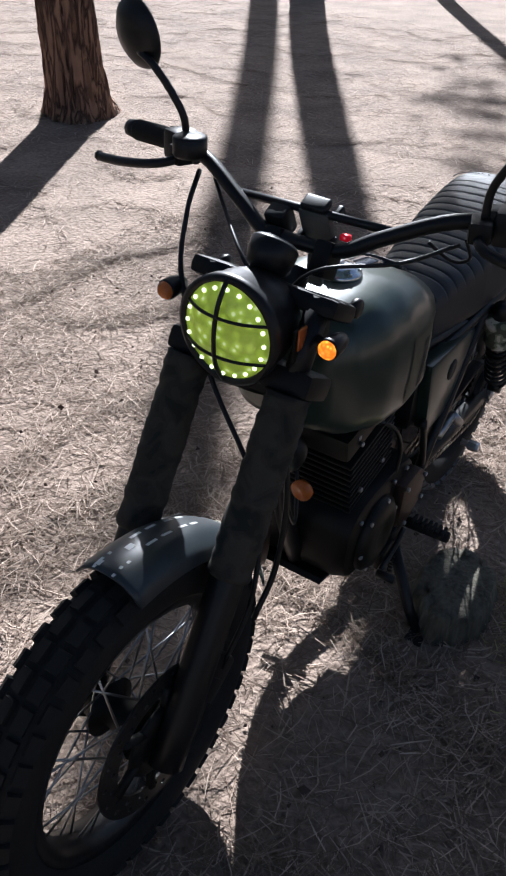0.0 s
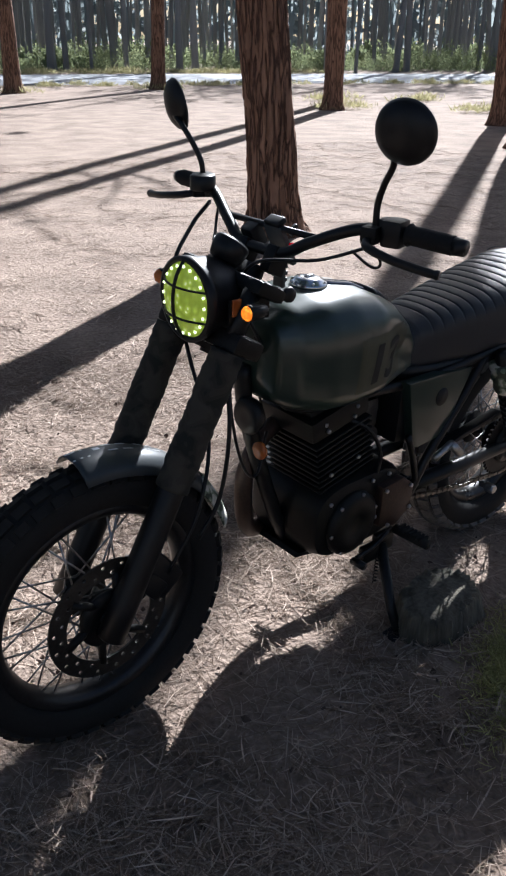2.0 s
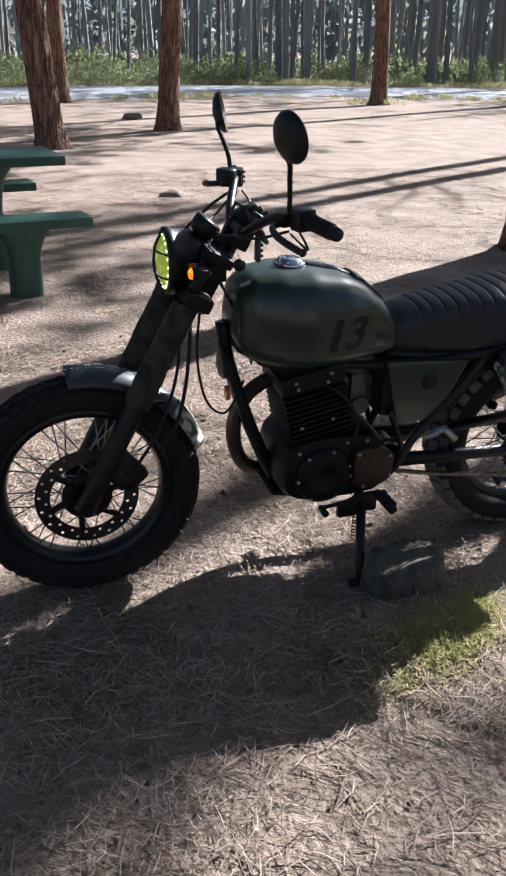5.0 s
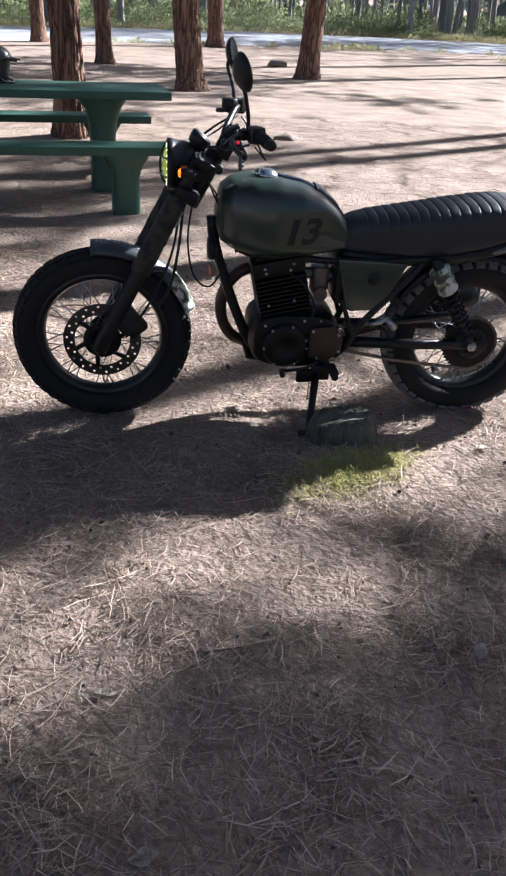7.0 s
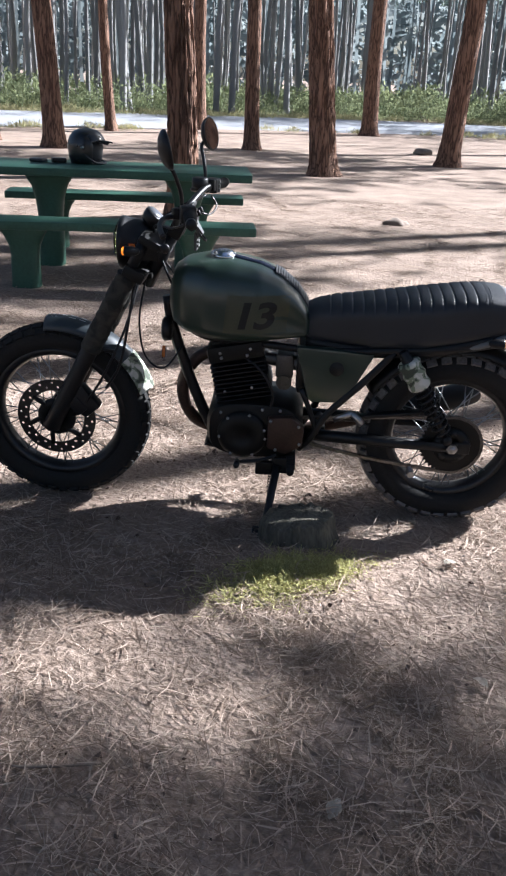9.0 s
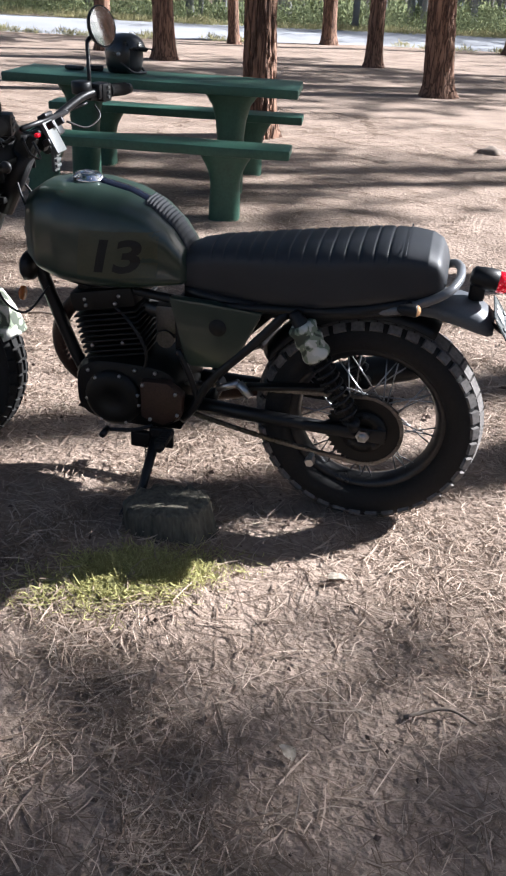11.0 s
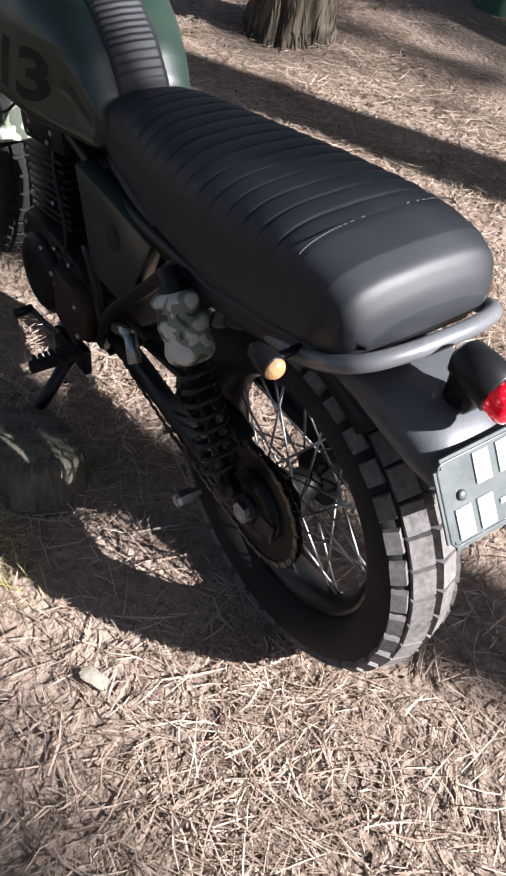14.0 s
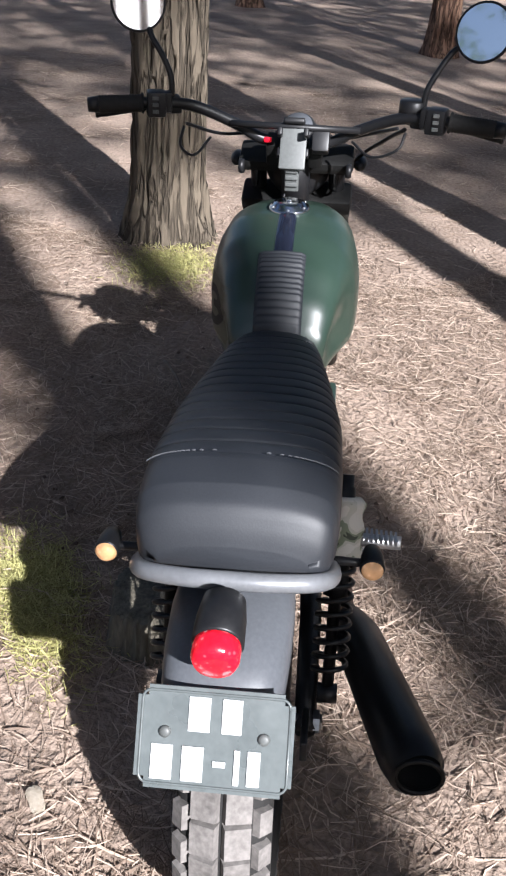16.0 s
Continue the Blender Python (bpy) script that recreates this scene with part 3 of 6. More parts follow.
wv, wf, cv, cf = [], [], [], []
count = 0
while count < 900:
    a, r = rng.uniform(0, 6.283), 20 + 75 * rng.random() ** 1.1
    if rng.random() < 0.55:
        a = rng.uniform(0.15, 2.6)
    x, y = r * math.cos(a), r * math.sin(a)
    if road_y(x) - 2.5 < y < road_y(x) + 10.5 or (y < road_y(x) and (math.hypot(x, y) < 24 or (x > -17 and y > 5))):
        continue
    if x > 8 and -1.6 < y - 0.78 * x < 4.5 and r < 40:
        continue
    count += 1
    d, h = rng.uniform(0.16, 0.36), rng.uniform(12, 17)
    lx, ly = rng.gauss(0, 0.03), rng.gauss(0, 0.02)
    k0, seg = len(wv), 7
    for z in (-0.1, 0.3, 3, 7, h):
        rr = d / 2 * (1 - 0.7 * max(z, 0) / h) * (1.3 if z < 0.2 else 1)
        wob = 0.06 * math.sin(z + count)
        for k in range(seg):
            t = 6.283 * k / seg
            wv.append((x + lx * z + wob + rr * math.cos(t), y + ly * z + rr * math.sin(t), z))
    for j in range(4):
        for k in range(seg):
            wf.append((k0 + j * seg + k, k0 + j * seg + (k + 1) % seg, k0 + (j + 1) * seg + (k + 1) % seg, k0 + (j + 1) * seg + k))
    for _ in range(26):
        c = np.array([x + lx * h + rng.gauss(0, 1.1), y + rng.gauss(0, 1.1), h * rng.uniform(0.66, 1.02)])
        for _ in range(9):
            p = c + np.array([rng.gauss(0, 0.3), rng.gauss(0, 0.3), rng.gauss(0, 0.22)])
            u = np.array([rng.gauss(0, 1), rng.gauss(0, 1), rng.gauss(0, 0.6)])
            u = u / np.linalg.norm(u)
            s = np.cross(u, (0.3, 0.2, 1)) * 0.05
            k = len(cv)
            cv.extend([tuple(p - s), tuple(p + s), tuple(p + u * 0.4 + s * 0.4), tuple(p + u * 0.4 - s * 0.4)])
            cf.append((k, k + 1, k + 2, k + 3))
wood = empty("pine_wood", Matrix(), "dense pine wood of slender trunks beyond the road", "trees")
wood["kind"] = "stuff"
raw("wood_trunks", wv, wf, M_bark_hazed, wood, smooth=True)["kind"] = "stuff"
raw("wood_crowns", cv, cf, M_crown, wood)["kind"] = "stuff"


# the far edge of the wood, distance haze put into its pale colour
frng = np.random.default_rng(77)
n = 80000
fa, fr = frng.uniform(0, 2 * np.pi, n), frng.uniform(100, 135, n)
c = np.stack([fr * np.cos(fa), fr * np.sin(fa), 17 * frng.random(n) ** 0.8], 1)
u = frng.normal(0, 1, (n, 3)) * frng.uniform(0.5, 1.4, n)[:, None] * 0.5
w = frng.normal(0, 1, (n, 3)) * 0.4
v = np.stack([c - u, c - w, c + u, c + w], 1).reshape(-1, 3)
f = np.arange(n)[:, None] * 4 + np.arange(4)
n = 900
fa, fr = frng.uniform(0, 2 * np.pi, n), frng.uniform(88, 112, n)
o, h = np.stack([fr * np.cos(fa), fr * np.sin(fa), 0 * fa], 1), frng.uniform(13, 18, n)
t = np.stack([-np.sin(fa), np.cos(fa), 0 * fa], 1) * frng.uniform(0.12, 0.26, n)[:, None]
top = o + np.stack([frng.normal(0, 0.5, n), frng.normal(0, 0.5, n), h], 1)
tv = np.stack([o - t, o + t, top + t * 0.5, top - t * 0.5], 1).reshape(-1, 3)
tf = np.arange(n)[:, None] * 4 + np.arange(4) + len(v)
tagged(raw("distant_wood_backdrop", v.tolist() + tv.tolist(), f.tolist() + tf.tolist(), M_wood_hazed), "wood far behind the trees, pale with painted haze", "backdrop", kind="structure")


def bush_mesh(spots, leaf, per, seed, spread=0.5, tall=0.5, wide=0.22):
    rng = np.random.default_rng(seed)
    vs, fs = [], []
    for x, y, s in spots:
        n = int(per * s)
        o = rng.normal(0, 1, (n, 3)) * (spread * s, spread * s, 0)
        top = tall * s * np.exp(-(o[:, 0] ** 2 + o[:, 1] ** 2) / (2 * (spread * s) ** 2)) * rng.uniform(0.5, 1.3, n)
        o[:, 2] = top * rng.random(n) ** 0.5
        u = rng.normal(0, 1, (n, 3))
        u[:, 2] = np.abs(u[:, 2]) + 0.5
        u /= np.linalg.norm(u, axis=1)[:, None]
        w = np.cross(u, rng.normal(0, 1, (n, 3)))
        w /= np.linalg.norm(w, axis=1)[:, None]
        p = o + (x, y, 0.0)
        L = rng.uniform(0.6, 1.4, n)[:, None] * leaf
        k = len(vs)
        vs.extend(np.stack([p, p + u * L * 0.5 + w * L * wide, p + u * L, p + u * L * 0.5 - w * L * wide], 1).reshape(-1, 3).tolist())
        fs.extend((np.arange(n)[:, None] * 4 + np.arange(4) + k).tolist())
    return vs, fs


spots = []
for _ in range(330):
    x = rng.uniform(-30, 34)
    y = road_y(x) + 10.2 + abs(rng.gauss(0, 5))
    if x > 8:
        x, y = x + 2.5, y + 2.5
    spots.append((x, y, rng.uniform(0.5, 1.5)))
far_spots = []
for _ in range(300):
    x = rng.uniform(-60, 60)
    far_spots.append((x, road_y(max(-26, min(26, x))) + rng.uniform(15, 50), rng.uniform(0.6, 1.3)))
v, f = bush_mesh(far_spots, 0.30, 260, 15, 0.7, 1.0)
tagged(raw("forest_undergrowth", v, f, M_shrub), "dull green undergrowth deep in the pine wood", "shrubs", kind="stuff")
v, f = bush_mesh(spots, 0.09, 480, 5, 0.6, 0.9)
tagged(raw("heath_shrubs", v, f, M_shrub), "green and yellowish heath shrubs along the wood edge", "shrubs", kind="stuff")
spots = []
for _ in range(420):
    x = rng.uniform(-26, 26)
    side = rng.choice((-0.9, 9.2, 10.0))
    spots.append((x, road_y(x) + side + rng.gauss(0, 0.35) + (0.8 if x > 5 and side > 0 else 0), rng.uniform(0.3, 0.9) * (0.5 if side < 0 else 1)))
for x, y in ((11.6, 14.4), (12.2, 23.3), (7.7, 23.5), (14.0, 12.0), (15.5, 15.5), (13.4, 16.5)):
    spots += [(x + rng.gauss(0, 0.35), y + rng.gauss(0, 0.3), rng.uniform(0.25, 0.5)) for _ in range(5)]
v, f = bush_mesh(spots, 0.15, 260, 6, 0.45, 0.25, 0.05)
tagged(raw("verge_grass", v, f, M_drygrass), "pale dry grass on the road verge", "grass", kind="stuff")


# ---- picnic table and benches ----
TX, TY, TR = -1.83, 3.81, 14.5
TM = pose(TX, TY, 0, 0, 0, TR)


def pedestal(bm, x, y, top, wide):
    """A rounded concrete pedestal that flares under the slab."""
    rings = []
    for z, w, dp in ((-0.05, 0.20, 0.20), (0.0, 0.20, 0.20), (top * 0.55, 0.19, 0.19), (top * 0.72, 0.215, 0.20), (top * 0.86, 0.27, 0.22), (top - 0.02, wide, 0.24), (top, wide, 0.24)):
        ring = []
        for k in range(28):
            a = 2 * math.pi * k / 28
            c, s = math.cos(a), math.sin(a)
            ring.append((x + w / 2 * math.copysign(abs(c) ** 0.6, c), y + dp / 2 * math.copysign(abs(s) ** 0.6, s), z))
        rings.append(ring)
    return loft(bm, rings)


def slab(bm, y, lx, ly, z0, z1):
    box(bm, (0, y, (z0 + z1) / 2), (lx, ly, z1 - z0), bevel=0.012)
    bmesh.ops.subdivide_edges(bm, edges=[e for e in bm.edges if e.calc_length() > 0.5], cuts=14)
    for v in bm.verts:
        v.co += Vector((0, 0, 1)) * 0.003 * noise.noise(v.co * 3) + Vector((0, 1, 0)) * 0.004 * noise.noise(v.co * 2.3)
    return bm


table = empty("picnic_table", TM, "green-painted concrete picnic table on two flared pedestals", "table")
crease(part("tabletop", slab(bmesh.new(), 0, 2.02, 0.68, 0.705, 0.765), M_green, table))
for x in (-0.53, 0.53):
    crease(part("pedestal", pedestal(bmesh.new(), x, 0, 0.705, 0.38), M_green, table), 50)
bench = empty("picnic_bench", TM @ pose(0, -0.79, 0), "green-painted concrete bench beside the picnic table", "bench", "benches at the picnic table")
crease(part("bench_seat", slab(bmesh.new(), 0, 2.02, 0.28, 0.41, 0.47), M_green, bench))
for x in (-0.60, 0.60):
    crease(part("pedestal", pedestal(bmesh.new(), x, 0, 0.41, 0.32), M_green, bench), 50)
copy_thing(bench, TM @ pose(0, 0.79, 0))

# helmet and small things on the table
def helmet(m):
    """An open-face helmet on its rim: shell with a face opening, peak, trim and chin strap."""
    root = empty("motorcycle_helmet", m, "black open-face motorcycle helmet with a peak on the picnic table", "helmet")
    rows = []
    bm = bmesh.new()
    for i in range(15):
        t = math.pi * 0.5 * (i / 14) ** 0.9
        z = 0.105 + 0.150 * math.sin(t) if i else 0.0
        r = 0.128 * math.cos(t) ** 0.75 + 0.004
        if i == 0:
            r = 0.108
        rows.append([(r * 1.16 * math.cos(2 * math.pi * k / 32), r * math.sin(2 * math.pi * k / 32), z) for k in range(32)])
    rows.insert(1, [(x * 1.14, y * 1.14, 0.05) for x, y, z in rows[0]])
    loft(bm, rows)
    gone = [f for f in bm.faces if f.calc_center_median().x > 0.075 and f.calc_center_median().z < 0.165 and abs(f.calc_center_median().y) < 0.105]
    bmesh.ops.delete(bm, geom=gone, context="FACES")
    bmesh.ops.solidify(bm, geom=bm.faces[:], thickness=0.012)
    part("shell", bm, M_shell, root)
    part("lining", loft(bmesh.new(), [[(x * 0.86 - 0.004, y * 0.86, z * 0.92 + 0.006) for x, y, z in row] for row in rows]), M_vinyl, root, "black cloth lining")
    bm = bmesh.new()
    tops = [[(0.105 + 0.085 * u, 0.10 * (1 - 0.25 * u) * v, 0.178 - 0.012 * u - 0.02 * v * v) for u in (0, 0.35, 0.7, 1)] for v in (-1, -0.6, -0.2, 0.2, 0.6, 1)]
    grid = [[bm.verts.new(p) for p in row] for row in tops]
    for p, q in zip(grid, grid[1:]):
        for k in range(3):
            bm.faces.new((p[k], p[k + 1], q[k + 1], q[k]))
    bmesh.ops.solidify(bm, geom=bm.faces[:], thickness=0.005)
    part("peak", bm, M_black, root, "short black peak")
    part("chin_strap", tube(bmesh.new(), spline([(0.02, -0.125, 0.07), (0.10, -0.09, 0.012), (0.15, 0.0, 0.008), (0.10, 0.09, 0.012), (0.02, 0.125, 0.07)], 5), 0.009, 6), M_vinyl, root)
    part("side_stud", rod((0.01, -0.150, 0.125), (0.01, -0.128, 0.125), 0.012), M_steel, root)


helmet(TM @ pose(-0.25, 0.10, 0.769, 0, 0, -12))
bm = box(bmesh.new(), (0, 0, 0.018), (0.11, 0.07, 0.034), bevel=0.01)
case = tagged(crease(link("small_case", bm, M_black)), "small black case lying on the picnic table", "case")
case.matrix_world = TM @ pose(-0.46, 0.06, 0.769, 0, 0, 15)
gl = tagged(link("glove", box(bmesh.new(), (0, 0, 0.012), (0.12, 0.08, 0.026), bevel=0.011), M_vinyl), "dark glove lying flat on the picnic table", "glove")
gl.matrix_world = TM @ pose(-0.62, 0.08, 0.769, 0, 0, -25)

# ---- ground details ----
bm = bmesh.new()
rings = []
for z, s in ((-0.05, 1.42), (0.0, 1.36), (0.02, 1.27), (0.05, 1.21), (0.078, 1.17), (0.090, 1.10), (0.093, 0.9)):
    ring = []
    for k in range(84):
        a = 2 * math.pi * k / 84
        w = 1 + 0.14 * noise.noise(Vector((math.cos(a) * 1.5, math.sin(a) * 1.5, z * 6)))
        w += 0.07 * noise.noise(Vector((math.cos(a) * 11, math.sin(a) * 11, z * 3))) + 0.04 * noise.noise(Vector((math.cos(a) * 24, math.sin(a) * 24, z * 2)))
        chip = 0.014 * noise.noise(Vector((math.cos(a) * 6, math.sin(a) * 6, 5))) if z > 0.07 else 0
        ring.append((0.105 * s * math.cos(a) * w, 0.075 * s * math.sin(a) * w, z + chip))
    rings.append(ring)
stump = tagged(crease(link("tree_stump", loft(bm, rings), M_stump), 50), "low split grey-brown tree stump beside the motorcycle stand", "stump")
stump.matrix_world = pose(0.185, -0.285, 0, 3, -4, 12)


def in_blob(cx, cy, sx, sy, ang):
    def place(rng, n):
        u, w = rng.normal(0, sx, n), rng.normal(0, sy, n)
        c, s = math.cos(ang), math.sin(ang)
        x, y = cx + u * c - w * s, cy + u * s + w * c
        return x, y, np.array([height(a, b) for a, b in zip(x, y)])
    return place


v, f = blades(6500, in_blob(0.19, -0.565, 0.11, 0.050, 0.62), (0.014, 0.042), (0.0016, 0.003), (0.004, 0.020), 8, tilt=1.1)
tagged(raw("moss_cushion", v, f, M_moss), "yellow-green moss and fine grass on a low hump", "moss", kind="stuff")
v, f = blades(2600, in_blob(-1.98, -0.92, 0.14, 0.10, 0.2), (0.02, 0.06), (0.002, 0.004), (0.006, 0.028), 9, tilt=1.1)
tagged(raw("moss_cushion", v, f, M_moss), "moss and fine grass at the foot of a pine", "moss", kind="stuff")


def leaf(x, y, size, ang, seed, label="pale curled dead leaf on the needles"):
    bm = bmesh.new()
    n = 9
    rows = []
    for i in range(n):
        t = i / (n - 1)
        w = size * 0.3 * math.sin(math.pi * (0.06 + 0.88 * t)) * (1 + 0.25 * math.sin(7 * t + seed))
        rows.append([bm.verts.new((size * (t - 0.5), w * s, 0.012 + 0.25 * abs(s) * w + 0.008 * math.sin(3 * t + seed))) for s in (-1, -0.4, 0.4, 1)])
    for a, b in zip(rows, rows[1:]):
        for k in range(3):
            bm.faces.new((a[k], a[k + 1], b[k + 1], b[k]))
    bmesh.ops.solidify(bm, geom=bm.faces[:], thickness=0.0012)
    ob = tagged(link("dead_leaf", bm, M_leaf), label, "leaf", "dead leaves")
    ob.matrix_world = pose(x, y, height(x, y), 0, 0, ang)


leaf(0.689, -0.332, 0.06, 40, 1)
leaf(-0.49, -1.64, 0.05, 20, 2)
leaf(-0.012, -1.734, 0.055, 100, 3)
leaf(-0.36, -2.06, 0.06, 10, 4)
leaf(0.42, -1.45, 0.05, 70, 5)
leaf(0.75, -0.95, 0.045, 150, 6)


def twig(points, r, label="thin dry twig lying on the needles"):
    pts = spline([(x, y, height(x, y) + z) for x, y, z in points], 5)
    bm = tube(bmesh.new(), pts, [r * (1 - 0.5 * i / len(pts)) for i in range(len(pts))], 6)
    tagged(link("twig", bm, M_twig), label, "twig", "fallen twigs")


twig([(-0.29, -1.50, 0.012), (-0.20, -1.485, 0.018), (-0.10, -1.445, 0.012)], 0.004)
twig([(-1.08, -0.66, 0.01), (-0.97, -0.585, 0.016), (-0.855, -0.519, 0.01)], 0.006)
twig([(0.95, -0.75, 0.01), (1.03, -0.70, 0.02), (1.10, -0.71, 0.01)], 0.005)
twig([(-1.25, 0.9, 0.01), (-1.05, 1.0, 0.03), (-0.9, 1.02, 0.012)], 0.007)


def lump(x, y, s, seed, label):
    bm = bmesh.new()
    bmesh.ops.create_icosphere(bm, subdivisions=3, radius=1)
    for v in bm.verts:
        q = 1 + 0.35 * noise.noise(v.co * 1.6 + Vector((seed, 0, 0))) + 0.1 * noise.noise(v.co * 5)
        v.co = Vector((v.co.x * s * q, v.co.y * s * 0.7 * q, max(-0.02, v.co.z * s * 0.42 * q)))
    ob = tagged(link("weathered_log_end", bm, M_twig), label, "log", "old log pieces")
    ob.matrix_world = pose(x, y, height(x, y), 0, 0, seed * 37)


lump(0.24, 7.05, 0.15, 1, "grey piece of broken log in the sunlit clearing")
lump(9.8, 9.9, 0.17, 2, "dark sawn log end lying on the needles")
lump(0.46, 17.9, 0.30, 3, "small grey piece of broken wood")
lump(-1.0, -0.35, 0.03, 4, "small scrap of bark on the needles")


# ---- the motorcycle: x to its tail, y to its right side, z up; leaning on the side stand ----
moto = empty("motorcycle", pose(0, -0.03, 0, 3.62, 0, 7.2), "olive-green and black scrambler motorcycle leaning on its side stand", "motorcycle")
RAKE = radians(27)
AXIS = Vector((math.sin(RAKE), 0, math.cos(RAKE)))
FA, RA = Vector((-0.718, 0, 0.3205)), Vector((0.647, 0, 0.315))
HEAD = FA + AXIS * 0.70 + Vector((0.055, 0, 0))
STEER = Matrix.Translation(HEAD) @ Matrix.Rotation(radians(-1.4), 4, AXIS) @ Matrix.Translation(-HEAD)
BAR_TILT = STEER @ Matrix.Translation((-0.30, 0, 1.0)) @ Matrix.Rotation(radians(-1.0), 4, "X") @ Matrix.Translation((0.30, 0, -1.0))


def steered(bm):
    bm.transform(STEER)
    return bm


def barred(bm):
    bm.transform(BAR_TILT)
    return bm


def share(name, me, parent, m, label=""):
    ob = new(name, me)
    ob.parent = parent
    ob.matrix_basis = m
    return tagged(ob, label)


def mesh_of(bm, name, material, smooth=True):
    me = bpy.data.meshes.new(name)
    bm.to_mesh(me)
    bm.free()
    me.materials.append(material)
    if smooth:
        me.shade_smooth()
    return me


def fork_pt(d, y):
    """A point of a fork leg, d metres up from the axle."""
    return FA + AXIS * d + Vector((0, y, 0))


def wheel(name, axle, r, wide, rim_r, m, rows, count, label, fill, tread, high):
    rim = part(name, lathe(bmesh.new(), [(rim_r - 0.012, -0.030), (rim_r + 0.008, -0.036), (rim_r + 0.012, -0.030), (rim_r - 0.004, -0.018), (rim_r - 0.014, 0.0), (rim_r - 0.004, 0.018), (rim_r + 0.012, 0.030), (rim_r + 0.008, 0.036), (rim_r - 0.012, 0.030), (rim_r - 0.024, 0.0)], axle, seg=72, closed=True), M_rim, moto, label)
    rim.data.transform(m)
    hh, hw = (r - 0.006 - rim_r) / 2, wide / 2
    rc = rim_r + hh
    prof = []
    for k in range(20):
        a = 2 * math.pi * k / 20
        prof.append((rc + hh * math.copysign(abs(math.cos(a)) ** 0.85, math.cos(a)), hw * math.copysign(abs(math.sin(a)) ** 0.8, math.sin(a))))
    ty = part("tyre", lathe(bmesh.new(), prof, axle, seg=90, closed=True), M_rubber, rim, "black tyre wall")
    ty.data.transform(m)
    vs, fs = [], []
    for o, ww, tilt in rows:
        for k in range(count):
            a = 2 * math.pi * (k + (0.5 if abs(o) > hw * 0.45 else 0.0)) / count
            rad = Vector((math.cos(a), 0, math.sin(a)))
            tan = Vector((-math.sin(a), 0, math.cos(a)))
            up = (rad * math.cos(tilt) + Vector((0, 1, 0)) * math.sin(tilt)).normalized()
            sd = tan.cross(up)
            base = axle + rad * (rc + (hh + 0.001) * math.cos(tilt * 0.95)) + Vector((0, o, 0))
            edge = abs(o) > hw * 0.45
            lc = math.pi * r / count * (0.68 if edge else fill)
            i = len(vs)
            for z, s in ((-0.008, 1.04), (high + (0.001 if edge else 0), 0.93)):
                for u, w in ((-1, -1), (1, -1), (1, 1), (-1, 1)):
                    vs.append(tuple(m @ (base + up * z + tan * u * lc * s + sd * w * ww / 2 * s)))
            fs += [(i + 4, i + 5, i + 6, i + 7)] + [(i + q, i + (q + 1) % 4, i + 4 + (q + 1) % 4, i + 4 + q) for q in range(4)]
    raw("tread", vs, fs, tread, ty, "knobbly tread, pale with dust and painted sun at the rear")["kind"] = "stuff"
    part("hub", lathe(bmesh.new(), [(0.016, -0.075), (0.030, -0.072), (0.034, -0.045), (0.052, -0.042), (0.052, -0.034), (0.030, -0.026), (0.028, 0.026), (0.052, 0.034), (0.052, 0.042), (0.034, 0.045), (0.030, 0.072), (0.016, 0.075)], axle, seg=32), M_engine, rim).data.transform(m)
    for side in (-1, 1):
        for cross in (-1, 1):
            bm = bmesh.new()
            a = radians(58) * cross
            tube(bm, [(0.048 * math.cos(a), 0.038 * side, 0.048 * math.sin(a)), (rim_r - 0.014, 0.006 * side, 0)], 0.0021, 5)
            me = mesh_of(bm, "spoke", M_steel)
            for k in range(9):
                share("spoke", me, rim, m @ Matrix.Translation(axle) @ Matrix.Rotation(2 * math.pi * (k + 0.25 * (side + 1) / 2 + 0.12 * (cross + 1)) / 9, 4, "Y"))
    return rim


fw = wheel("front_wheel", FA, 0.3205, 0.100, 0.228, STEER, [(-0.040, 0.020, -0.85), (-0.015, 0.021, -0.28), (0.015, 0.021, 0.28), (0.040, 0.020, 0.85)], 46, "spoked front wheel with dark aluminium rim", 0.8, M_rubber, 0.005)
rw = wheel("rear_wheel", RA, 0.315, 0.130, 0.214, Matrix(), [(-0.052, 0.024, -0.85), (-0.0215, 0.037, -0.30), (0.0215, 0.037, 0.30), (0.052, 0.024, 0.85)], 38, "spoked rear wheel with dark aluminium rim", 0.93, M_dusty_sunlit, 0.0070)

# front brake disc, caliper


